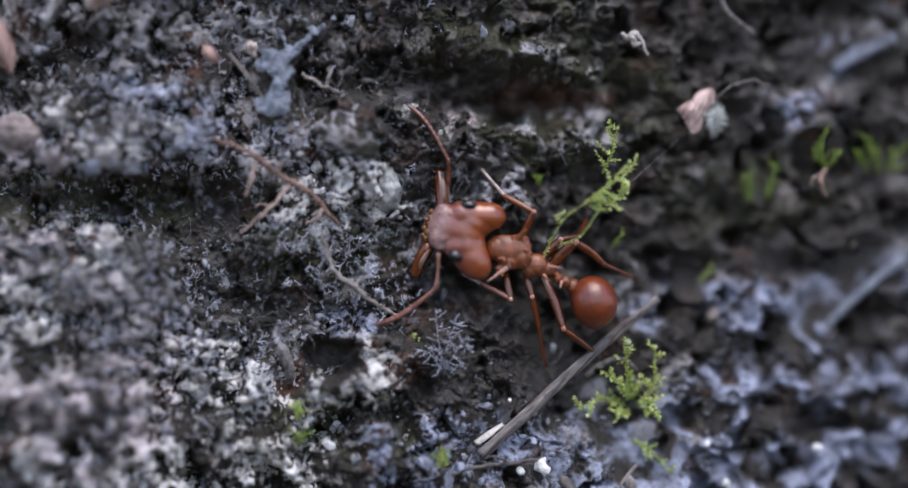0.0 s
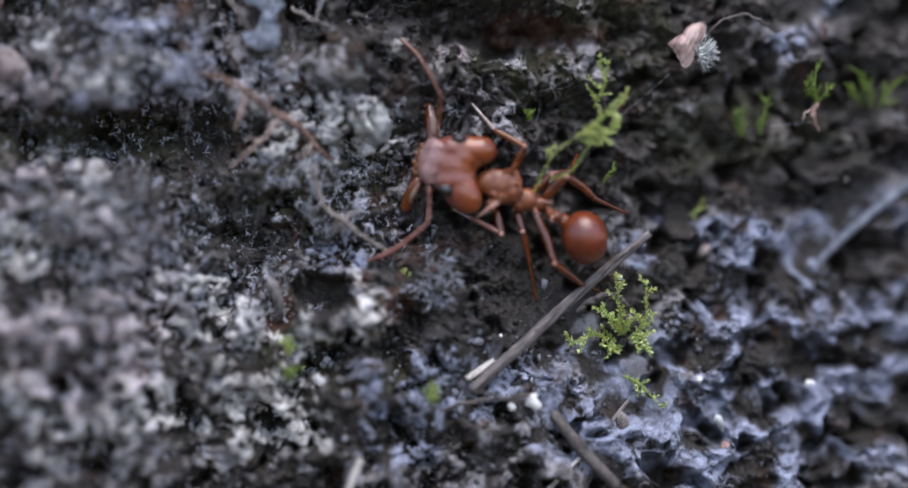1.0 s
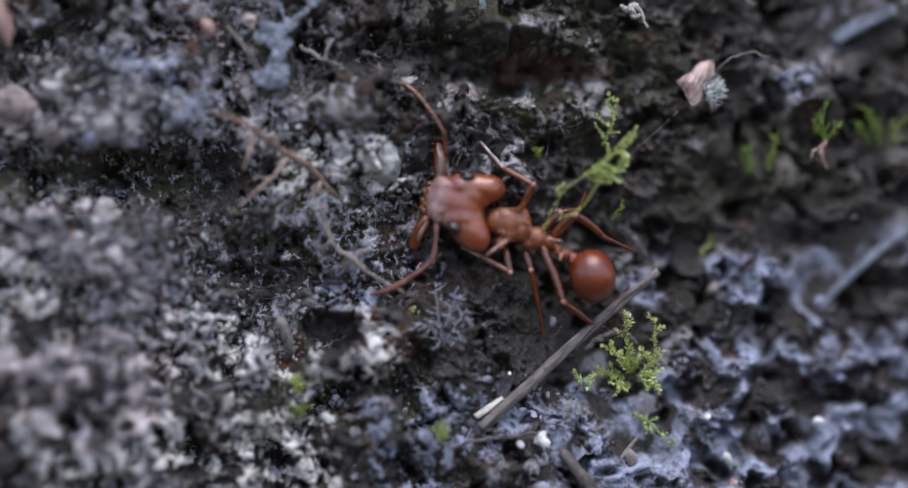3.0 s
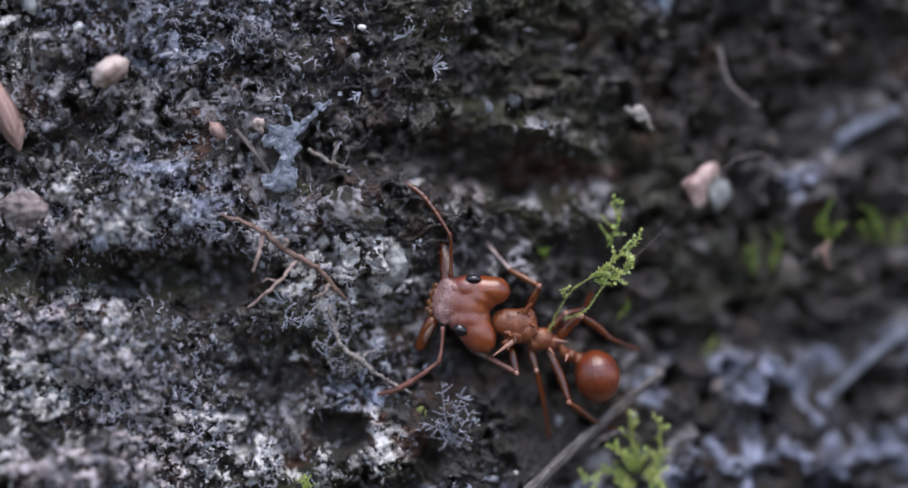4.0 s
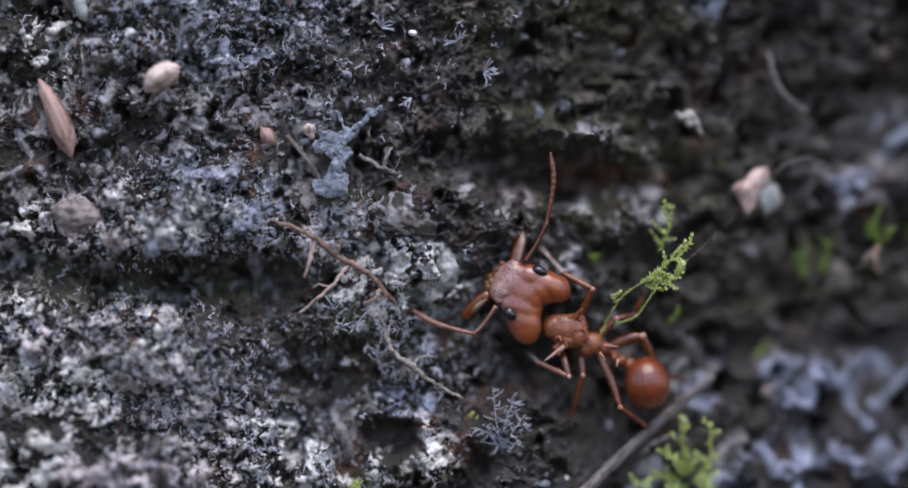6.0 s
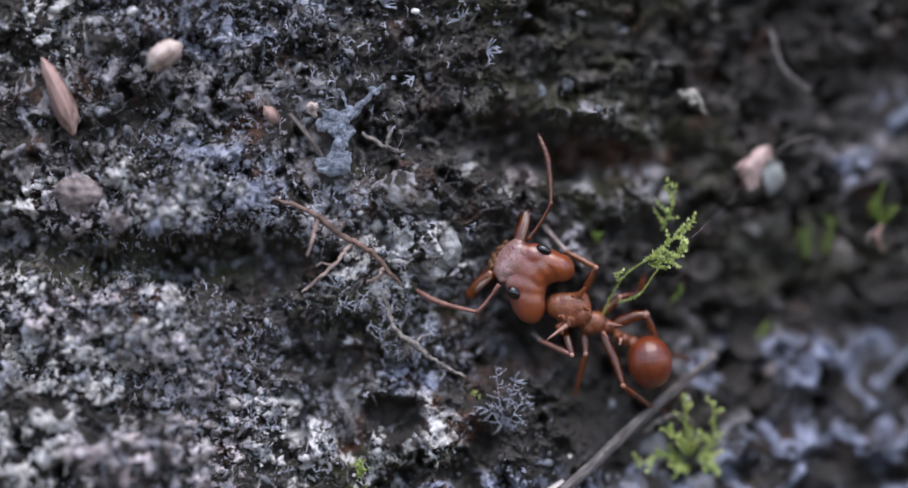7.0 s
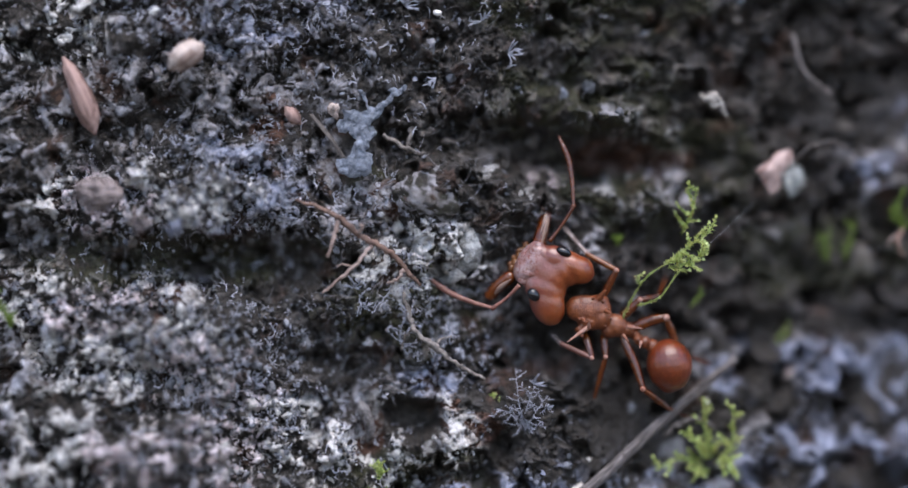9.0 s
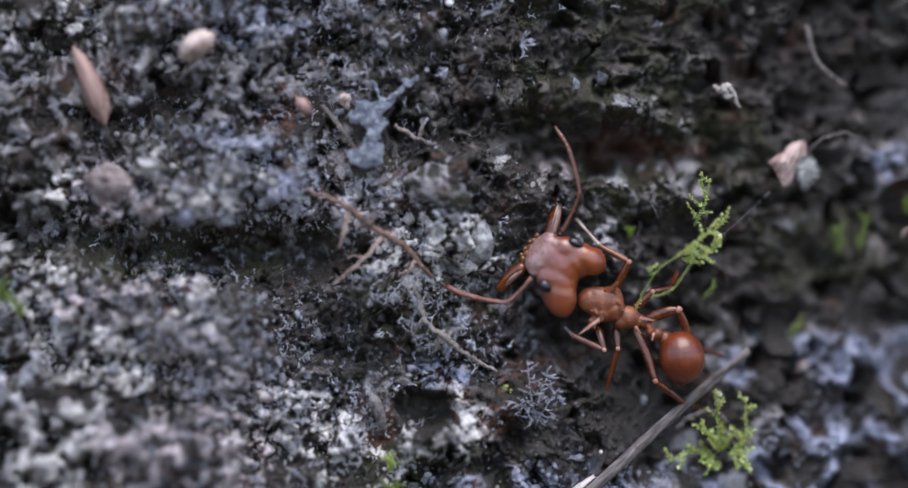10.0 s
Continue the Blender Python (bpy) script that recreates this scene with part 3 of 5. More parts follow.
HC = (800, 408)                 # the head's middle, its forward and side ways in the plan
HF, HN = (-0.968, -0.252), (0.252, -0.968)


def on_head(f, n):
    return HC[0] + HF[0] * f + HN[0] * n, HC[1] + HF[1] * f + HN[1] * n


def head_egg(f, n, depth, rf, rn, rd, turn=0.0):
    u, v = on_head(f, n)
    return egg(u, v, depth, rf, rn, rd, 14.6 + turn)


def knobs(spots, size):
    """Small rounded tubercles: u, v, depth of each."""
    return [egg(u, v, d, size, size, size) for u, v, d in spots]


head_skin = join([fused([
    egg(829, 373, -0.45, 47, 25, 25, 6), egg(846, 374, -0.44, 28, 25, 24, 8), egg(800, 371, -0.50, 32, 24, 24, 0),
    egg(814, 446, -0.52, 43, 30, 26, 50), egg(822, 456, -0.50, 29, 27, 25, 45), egg(793, 426, -0.55, 30, 26, 24, 40),
    egg(803, 403, -0.52, 34, 42, 25, 10), egg(816, 386, -0.49, 36, 25, 25, 15), egg(806, 426, -0.53, 36, 27, 26, 45), egg(812, 404, -0.50, 26, 30, 24), egg(822, 394, -0.45, 26, 17, 22), egg(820, 424, -0.48, 20, 22, 22),
    egg(797, 400, -0.53, 38, 36, 24, 10), egg(778, 392, -0.50, 32, 36, 23, 12), egg(772, 372, -0.48, 22, 19, 20, 10), egg(762, 408, -0.46, 22, 25, 20, 12),
    egg(764, 362, -0.30, 13, 11, 14), egg(752, 414, -0.32, 13, 13, 14), egg(752, 388, -0.28, 13, 32, 15, 12),
], 0.032, 95), fused([egg(u, v, d, ru, rv, 6, turn) for u, v, d, ru, rv, turn in (
    (782, 373, -0.90, 15, 9, 35), (772, 408, -0.90, 18, 9, -20), (768, 362, -0.70, 11, 9, 20), (762, 424, -0.72, 11, 9, -10), (757, 396, -0.66, 9, 19, 10))], 0.028, 3),
    *knobs([(768, 355, -0.62), (776, 364, -0.86), (764, 377, -0.84), (758, 386, -0.75), (756, 420, -0.66), (766, 424, -0.80), (752, 402, -0.66)], 3.6)])
head = ant_part("head", head_skin, "ant_head", NECK, None, "glossy heart-shaped red-brown head")


def eye_at(u, v, depth, ru, rv, turn):
    m = Euler((0, radians(turn), 0)).to_matrix()
    c = at(u, v, depth)
    ant_part("eye", ball(c, (ru * UNIT, rv * UNIT, rv * UNIT), m, 12, 18), "eye", c, head, "black bead-like eye")


eye_at(810, 354, -0.98, 14, 8.0, 3)
eye_at(787, 442, -1.16, 13, 9.5, 30)


def mandible(base, tip, claws, bow):
    """A straight trap jaw with a swollen shaft and dark teeth at its end."""
    a, b = at(*base), at(*tip)
    mid = a.lerp(b, 0.5) + Vector((bow, -0.05, 0))
    shaft = tube(curve([a, mid, b], 6), [12 * UNIT, 12 * UNIT, 11 * UNIT, 10.5 * UNIT, 10 * UNIT], 12)
    jaw = ant_part("mandible", fused([shaft, ball(a, (11 * UNIT,) * 3), ball(b, (9.5 * UNIT,) * 3)], 0.03, 3), "ant_leg", a, head, "amber jaw held open")
    way = (b - a).normalized()
    side = Vector((0.13, -0.30, 0.0))
    blade = tube(curve([a + way * 0.1 + side, mid + side, b - way * 0.2 + side * 0.95], 6), [0.05, 0.13, 0.15, 0.14, 0.06], 10, flat=0.6)
    part("jaw_blade", blade, "jaw_blade", head, "pale inner edge of the jaw, its highlight painted in", base=NECK)
    for p, q in claws:
        p, q = at(*p), at(*q)
        tooth = tube(curve([p, p.lerp(q, 0.6) + Vector((0, -0.03, 0)), q], 4), [4.5 * UNIT, 3 * UNIT, 0.6 * UNIT], 8)
        part("tooth", tooth, "tooth", head, "dark pointed tooth", base=NECK)
    return jaw


mandible((765, 356, -0.15), (759, 299, 0.35), [((753, 299, 0.3), (744, 293, 0.35)), ((764, 299, 0.3), (784, 293, 0.3))], 0.0)
mandible((738, 428, -0.15), (718, 470, 0.35), [((719, 468, 0.3), (707, 474, 0.4)), ((721, 470, 0.3), (716, 479, 0.45))], -0.05)
for u, v, r in ((739, 402, 8), (741, 388, 7), (736, 412, 7), (743, 376, 6), (745, 366, 6), (733, 394, 5), (737, 380, 4.5), (731, 407, 5)):
    part("mouthpart", egg(u, v, 0.0, r, r * 1.1, r), "mouth", head, base=NECK)

body_skin = fused([
    egg(858, 428, -0.15, 19, 22, 18, 12), egg(876, 432, -0.24, 28, 27, 17, 20), egg(892, 432, -0.24, 26, 28, 17, 20), egg(900, 444, -0.22, 20, 22, 17, 30), egg(880, 450, -0.2, 22, 16, 16, 20), egg(900, 416, -0.2, 15, 11, 13, 0),
    egg(872, 414, -0.22, 22, 9, 12, 4), egg(872, 458, -0.2, 12, 11, 12), egg(926, 458, 0.0, 22, 20, 17, 25), egg(916, 466, 0.05, 16, 14, 16),
    egg(942, 464, 0.1, 18, 14, 14, 20), egg(848, 426, -0.05, 10, 11, 11), egg(958, 474, 0.35, 14, 8, 9, 20),
    spike((893, 416, -0.4), (908, 396, -0.85), 8, 2.5), spike((905, 430, -0.5), (917, 437, -0.95), 5, 1.5), spike((862, 462, -0.3), (868, 478, -0.5), 9, 3),
    spike((866, 445, -0.5), (872, 452, -0.85), 5, 1.5),
], 0.028, 11)
body_skin = join([body_skin, *knobs([(886, 411, -0.55), (903, 416, -0.6), (914, 430, -0.6), (917, 446, -0.5), (908, 459, -0.45), (863, 447, -0.6)], 3.0)])
mesosoma = ant_part("mesosoma", body_skin, "ant_thorax", at(900, 445, -0.1), None, "orange-brown spiny thorax")
for a, b, r in (((876, 462, -0.45), (841, 487, -0.75), 5), ((879, 462, -0.5), (879, 448, -0.9), 4),
                ((944, 460, -0.1), (972, 463, -0.65), 4.5), ((938, 474, -0.1), (948, 486, -0.7), 4.0)):
    part("spine", spike(a, b, r, 0.7), "spine", mesosoma, "pale pointed spine", base=at(900, 445, -0.1))

PETIOLE = at(958, 478, 0.4)
waist = fused([egg(968, 484, 0.25, 12, 9, 11, 20), egg(976, 487, -0.05, 10, 11, 10, 15), egg(990, 494, 0.25, 13, 13, 13),
               egg(1000, 500, 0.25, 10, 10, 10)], 0.03, 3)
petiole = ant_part("petiole", waist, "ant_thorax", PETIOLE, None, "two small rounded waist nodes")
part("spine", spike((970, 486, -0.25), (967, 498, -0.5), 3.5, 0.6), "spine", petiole, "pale pointed spine", base=PETIOLE)
gaster_skin = fused([egg(1026, 522, 0.1, 40, 46, 40, -15), egg(1002, 503, 0.2, 13, 15, 15, 20), egg(1028, 548, 0.2, 22, 22, 22)], 0.045, 8)
gaster = ant_part("gaster", gaster_skin, "ant", at(995, 497, 0.25), None, "smooth globular red-brown abdomen")


class Limb:
    """A chain of rigid pieces. poses: joint places by name of the stance; the first stance is the shape in which it is built."""

    def __init__(self, names, stance, radii, materials, bows=None, label=""):
        self.rest = [at(*p) for p in stance]
        self.obs = []
        for i, name in enumerate(names):
            a, b = self.rest[i], self.rest[i + 1]
            bow = Vector(bows[i]) * UNIT if bows else Vector()
            line = curve([a, a.lerp(b, 0.33) + bow * 0.8, a.lerp(b, 0.67) + bow, b], 5)
            if name == "flagellum":
                line = curve(line, 3)
                grow = np.interp(np.linspace(0, 1, len(line)), np.linspace(0, 1, len(radii[i])), radii[i])
                skin_of = tube(line, [g * UNIT * (1.06 if k % 4 else 0.88) for k, g in enumerate(grow)], 10)
            else:
                skin_of = tube(line, [r * UNIT for r in radii[i]], 12)
            knob = ball(b, (radii[i][-1] * UNIT * 1.15,) * 3, None, 8, 12)
            ob = ant_part(name, join([skin_of, knob]), materials[i], a, self.obs[0] if self.obs else None, label if i == 0 else "")
            self.obs.append(ob)
            if name == "leg":
                # pale ball on the near side paints in the joint's white highlight
                part("knee", ball(b + Vector((0, -0.5 * radii[i][-1] * UNIT, 0)), (radii[i][-1] * UNIT * 0.9,) * 3, None, 8, 12), "spine", ob, "pale knee joint with its white highlight painted in", base=a)

    def pose_of(self, stance):
        """Each piece's pose in the ant's space (first) or the first piece's space, pieces keeping their length."""
        goal = [at(*p) for p in stance]
        out, joint = [], goal[0]
        for i in range(len(self.obs)):
            was = self.rest[i + 1] - self.rest[i]
            way = (goal[i + 1] - goal[i]).normalized()
            spin = was.rotation_difference(way).to_matrix().to_4x4()
            out.append(Matrix.Translation((joint - ANT) * MM) @ spin)
            joint = joint + way * was.length
        return [out[0]] + [out[0].inverted() @ m for m in out[1:]]

    def key(self, stances):
        rows = [(t, self.pose_of(s)) for t, s in stances]
        for i, ob in enumerate(self.obs):
            walk(ob, [(t, p[i]) for t, p in rows])


def antenna(stance, bow, tip="ant_leg"):
    return Limb(["antenna", "flagellum"], stance, [[4.5, 2.8, 3, 4], [3, 3.6, 4.2, 4.8, 5.2, 5, 2.5]], [tip, tip], bow,
                "thin elbowed feeler with a ringed tip")


UP_A = [(770, 350, -0.75), (774, 276, -0.9), (703, 180, -0.2)]
UP_B = [(809, 313, -0.75), (844, 258, -0.8), (822, 132, -0.2)]
LO_A = [(757, 437, -0.85), (752, 498, -0.9), (650, 561, -0.4)]
LO_B = [(758, 390, -0.85), (714, 442, -0.9), (603, 398, -0.4)]
upper_antenna = antenna(UP_A, [(2, 0, 0), (5, 0, 6)])
lower_antenna = antenna(LO_A, [(2, 0, 0), (3, 0, -7)], "ant_dusty")


def leg(stance, thick, bows=None, dust_sheen=False, shin="ant_leg"):
    n = ["leg", "tibia", "tarsus"]
    r = [[thick * 0.6, thick, thick * 0.95, thick * 0.7], [thick * 0.55, thick * 0.75, thick * 0.7, thick * 0.55],
         [thick * 0.5, thick * 0.38, thick * 0.34, thick * 0.3]]
    return Limb(n, stance, r, ["ant_leg", shin, "ant_tarsus" if dust_sheen else "ant_leg"], bows, "jointed red-brown leg gripping the bark")


FORE_UP = [(898, 415, 0.1), (922, 366, -0.35), (872, 339, 0.1), (832, 293, 1.0)]
FORE_LO_A = [(872, 468, 0.2), (882, 517, -0.2), (832, 490, 0.2), (800, 474, 0.9)]
FORE_LO_B = [(872, 468, 0.2), (881, 502, -0.2), (829, 478, 0.2), (812, 462, 1.5)]
MID_LO_A = [(908, 472, 0.3), (919, 513, 0.0), (930, 562, 0.4), (942, 632, 1.3)]
MID_LO_B = [(905, 470, 0.3), (909, 516, 0.0), (897, 562, 0.4), (879, 628, 1.3)]
HIND_LO = [(935, 473, 0.2), (973, 568, -0.3), (1018, 602, 0.5), (1056, 618, 1.3)]
MID_UP = [(928, 452, 0.2), (968, 414, 0.1), (1000, 408, 0.6), (1012, 380, 1.6)]
HIND_UP_A = [(948, 466, 0.3), (994, 418, -0.2), (1042, 456, 0.4), (1095, 480, 1.2)]
HIND_UP_B = [(948, 466, 0.3), (1044, 434, 0.0), (1063, 490, 0.4), (1122, 512, 1.2)]
fore_upper = leg(FORE_UP, 7.5, None, True, "ant_tibia")
fore_lower = leg(FORE_LO_A, 7, None, True, "ant_dusty")
mid_lower = leg(MID_LO_A, 7)
hind_lower = leg(HIND_LO, 8, [(2, 0, 3), (0, 0, 0), (0, 0, 0)])
mid_upper = leg(MID_UP, 8)
hind_upper = leg(HIND_UP_A, 10, [(0, 0, 4), (0, 0, 3), (0, 0, 0)])


# ---- moss ----
def leaf(root, way, up, size, wide):
    """One pointed moss leaf, folded along its midrib and a little curved."""
    way, side = way.normalized(), way.cross(up).normalized()
    up = side.cross(way).normalized()
    mid, tip = root + way * size * 0.5 + up * size * 0.12, root + way * size + up * size * 0.02
    a, b = mid + side * wide + up * wide * 0.5, mid - side * wide + up * wide * 0.5
    low = mid - up * wide * 0.35
    return [root, a, tip, b, mid, low], [(0, 1, 4), (1, 2, 4), (0, 4, 3), (4, 2, 3), (0, 5, 1), (1, 5, 2), (0, 3, 5), (3, 2, 5)]


def moss_branch(line, thick, leaf_mm, every, rng, taper=True):
    """Stem and leaves along one line."""
    stem = tube(line, [thick, thick * 0.9, thick * 0.5], 6)
    leaves, n = [], len(line)
    total = sum((line[i + 1] - line[i]).length for i in range(n - 1))
    count = max(int(total / every), 3)
    for k in range(count):
        f = (k + 0.5) / count * (n - 1)
        i = min(int(f), n - 2)
        p = line[i].lerp(line[i + 1], f - i)
        d = (line[i + 1] - line[i]).normalized()
        side = d.orthogonal()
        side.rotate(Matrix.Rotation(k * 2.4 + rng.uniform(-0.4, 0.4), 3, d))
        size = leaf_mm * rng.uniform(0.55, 1.35) * (1.15 - 0.45 * f / (n - 1) if taper else 1)
        leaves.append(leaf(p, d * rng.uniform(0.7, 1.1) + side, d, size, size * 0.30))
    for k in range(3):
        d = (line[-1] - line[-2]).normalized() + Vector([rng.uniform(-0.4, 0.4) for _ in range(3)])
        leaves.append(leaf(line[-1], d, d.orthogonal(), leaf_mm * 0.8, leaf_mm * 0.3))
    return stem, leaves


def moss(name, lines, thick=0.055, leaf_mm=0.26, every=0.05, material="moss", label="fresh green feathery moss shoot on the bark", seed=1, scaly=0):
    """A moss shoot: main stems as given, each with leaves; the first few, if scaly, with small leaves pressed to them."""
    rng = random.Random(seed)
    base = at(*lines[0][0])
    ob = thing(name, base)
    tagged(ob, label, "moss", group="moss shoots")
    leaves = []
    for k, line in enumerate(lines):
        stem, more = moss_branch(curve([at(*p) for p in line], 6), thick, leaf_mm * (0.62 if k < scaly else 1), every, rng)
        part("stem", stem, "hypha" if material == "hypha" else "moss_stem", ob, base=base)
        leaves += more
    tagged(part("leaves", join(leaves), material, ob, base=base, smooth=False), kind="stuff")
    return ob


def feather(start, bend, end, twigs, length, rng, spread=42):
    """A main line and uneven short side twigs, in plan units and depth."""
    lines = [[start, bend, end]]
    pts = [Vector(start), Vector(bend), Vector(end)]
    for k in range(twigs):
        f = min(max((k + rng.uniform(0.1, 1.0)) / twigs, 0.05), 0.97)
        p = pts[0].lerp(pts[1], f * 2) if f < 0.5 else pts[1].lerp(pts[2], f * 2 - 1)
        d = (pts[2] - pts[0]).normalized()
        a = radians(spread * rng.uniform(0.4, 1.7)) * rng.choice((1, -1))
        w = Vector((d.x * math.cos(a) - d.y * math.sin(a), d.x * math.sin(a) + d.y * math.cos(a), rng.uniform(-0.012, 0.006)))
        size = length * rng.uniform(0.35, 1.25) * (1.1 - 0.4 * f)
        mid = p + w * size * 0.5 + Vector((rng.uniform(-1, 1), rng.uniform(-1, 1), 0)) * length * 0.12
        lines.append([tuple(p), tuple(mid), tuple(p + w * size + Vector((rng.uniform(-1, 1), -rng.uniform(0, 1.5), 0)) * length * 0.12)])
    return lines


rng = random.Random(7)
moss("moss_shoot", [[(936, 450, -0.14), (957, 405, -0.63), (980, 372, -0.84), (1010, 352, -0.91)], [(962, 424, -0.35), (1000, 410, -0.77), (1022, 382, -0.84), (1042, 352, -0.77)],
                    *feather((1008, 353, -0.91), (1046, 325, -0.91), (1086, 296, -0.70), 9, 32, rng),
                    *feather((1016, 358, -0.77), (1048, 348, -0.84), (1082, 334, -0.70), 10, 26, rng),
                    [(968, 388, -0.77), (963, 376, -0.91), (972, 368, -0.98)]], 0.032, 0.23, 0.036,
     label="yellow-green feathery moss shoot rising over the ant", seed=3, scaly=2)
moss("moss_shoot", feather((1040, 300, 0.4), (1058, 262, 0.1), (1066, 222, 0.0), 6, 30, rng), 0.05, 0.20, 0.05, seed=4, label="small green moss shoot behind the longer one")
moss("moss_tuft", [*feather((1094, 690, 1.5), (1085, 650, 0.9), (1079, 588, 0.6), 6, 22, rng), *feather((1100, 700, 1.4), (1128, 665, 0.8), (1131, 602, 0.6), 8, 26, rng),
                   *feather((1090, 690, 1.4), (1070, 668, 0.7), (1056, 640, 0.7), 5, 24, rng, 45), *feather((1080, 700, 1.5), (1040, 690, 1.0), (1000, 706, 0.9), 5, 22, rng),
                   *feather((1105, 690, 1.3), (1125, 695, 0.7), (1138, 722, 0.8), 5, 22, rng), *feather((1085, 705, 1.6), (1080, 715, 1.2), (1060, 700, 1.0), 4, 20, rng)],
     0.04, 0.27, 0.045, seed=5, label="bright green branching moss tuft beside the dry twig")
moss("moss_shoot", feather((1092, 760, 1.6), (1120, 775, 1.1), (1154, 812, 1.1), 7, 20, rng), 0.05, 0.18, 0.05, seed=6, label="drooping green moss sprig below the larger tuft")
moss("moss_tuft", [*feather((1426, 292, 1.2), (1420, 270, 0.8), (1424, 226, 0.9), 6, 24, rng), *feather((1428, 290, 1.2), (1412, 272, 0.9), (1404, 258, 1.0), 3, 16, rng),
                   *feather((1428, 290, 1.2), (1440, 272, 0.9), (1448, 262, 1.0), 3, 16, rng)], 0.05, 0.20, 0.05, "moss_dark", seed=8, label="small green moss tuft with a hanging brown rootlet")
moss("moss_tuft", [*feather((1515, 300, 2.4), (1512, 270, 1.9), (1505, 240, 1.9), 6, 28, rng), *feather((1530, 300, 2.4), (1545, 275, 2.0), (1560, 255, 2.0), 5, 26, rng),
                   *feather((1500, 298, 2.4), (1490, 272, 2.0), (1486, 262, 2.0), 4, 20, rng)], 0.05, 0.20, 0.05, "moss_dark", seed=9, label="green moss tuft on the damp bark")
moss("moss_shoot", [*feather((1296, 350, 2.6), (1292, 330, 2.2), (1288, 306, 2.2), 5, 22, rng), *feather((1326, 345, 2.2), (1332, 315, 1.9), (1342, 282, 1.9), 5, 18, rng)],
     0.05, 0.22, 0.06, "moss_dark", seed=10, label="dull green moss shoots in the shaded hollow")
moss("moss_shoot", feather((1214, 494, 3.2), (1212, 480, 3.0), (1222, 466, 2.9), 5, 16, rng), 0.04, 0.18, 0.06, seed=11, label="tiny bright green moss shoot")
moss("moss_shoot", feather((1056, 428, 1.6), (1064, 414, 1.3), (1076, 404, 1.3), 4, 14, rng), 0.04, 0.15, 0.07, "moss_dark", seed=12, label="tiny green moss shoot in the shade")
for k, (u, v, dd) in enumerate(((515, 712, -1.5), (516, 757, -1.5), (762, 795, -1.6), (694, 632, -0.1), (984, 24, 1.4), (716, 588, 0.0), (-125, 445, -2.6), (-155, 415, -2.6), (930, 312, 1.2))):
    big = 1.0 if k < 3 else (1.3 if k in (6, 7) else 0.55)
    moss("moss_tuft", [ln for j in range(4) for ln in feather((u, v + 14 * big, dd + 0.4), (u + rng.uniform(-8, 8) * big, v, dd), (u + rng.uniform(-20, 20) * big, v - rng.uniform(6, 18) * big, dd), 3, 10 * big, rng)],
         0.04, 0.17, 0.06, "moss" if k in (0, 2, 3, 5) else "moss_dark", seed=20 + k, label="small cushion of green moss on the bark")


for k, (root, bend, end) in enumerate((((770, 640, -0.1), (758, 592, -0.5), (752, 536, -0.5)), ((768, 640, -0.1), (786, 610, -0.6), (806, 582, -0.6)), ((766, 636, -0.1), (772, 600, -0.5), (784, 566, -0.4)),
                                       ((764, 640, -0.1), (744, 612, -0.5), (722, 604, -0.5)), ((776, 645, -0.1), (790, 632, -0.5), (812, 604, -0.4)), ((556, 500, -0.8), (552, 470, -1.2), (562, 430, -1.3)),
                                       ((470, 410, -1.1), (486, 420, -1.5), (516, 432, -1.5)), ((345, 292, -1.9), (352, 262, -2.2), (346, 214, -2.2)))):
    moss("dead_moss_shoot", feather(root, bend, end, 14, 19, rng, 60), 0.014, 0.12, 0.045, "hypha", seed=60 + k, label="frosted grey shoot of dead feathery moss")


# ---- twigs, rootlets, flakes ----
def stick(name, pts, radii, material, label, seed, category="twig", flat=1.0, rough=0.10, seg=10, splits=0):
    """A dry stick with grooves along it and broken ends."""
    r = random.Random(seed)
    line = curve([at(*p) for p in pts], 10)
    verts, faces = tube(line, [x * UNIT for x in radii], seg, 0, None, flat)
    groove = [1 + r.uniform(-rough, rough) * 1.6 for _ in range(seg)]
    for i in range(len(line)):
        for k in range(seg):
            p = verts[i * seg + k]
            verts[i * seg + k] = line[i] + (p - line[i]) * groove[k] * (1 + r.uniform(-rough, rough) * 0.5)
    for end, step in ((0, 1), (len(line) - 1, -1)):
        d = (line[end] - line[end + step]).normalized()
        for k in range(seg):
            verts[end * seg + k] = verts[end * seg + k] + d * r.uniform(-0.1, 0.12)
    base = line[0]
    ob = thing(name, base)
    part("shaft", (verts, faces), material, ob, base=base)
    for _ in range(splits):
        i = r.randrange(2, len(line) - 6)
        off = Vector((r.uniform(-1, 1), -1, r.uniform(-1, 1))).normalized() * radii[0] * UNIT * 0.9
        part("splinter", tube([line[i] + off, line[i + 2] + off * 1.25, line[i + 5] + off * 1.35], [0.03, 0.04, 0.012], 5), material, ob, base=base)
    return tagged(ob, label, category)


stick("twig", [(1135, 516, 1.35), (1060, 578, 0.95), (980, 648, 0.5), (900, 722, 0.0), (830, 786, -0.25)], [7, 8.5, 9.5, 10, 10], "twig", "straight grey-brown dry twig lying across the bark", 31, splits=4)
stick("twig", [(868, 733, 0.1), (845, 750, -0.1), (822, 766, -0.2)], [4, 7, 6], "straw", "short pale broken splinter beside the dry twig", 32, flat=0.5)
stick("twig", [(970, 826, 0.2), (1020, 888, 0.1), (1080, 952, 0.0)], [9, 10, 10], "twig_dark", "dark split stalk on the bark", 33, splits=3)
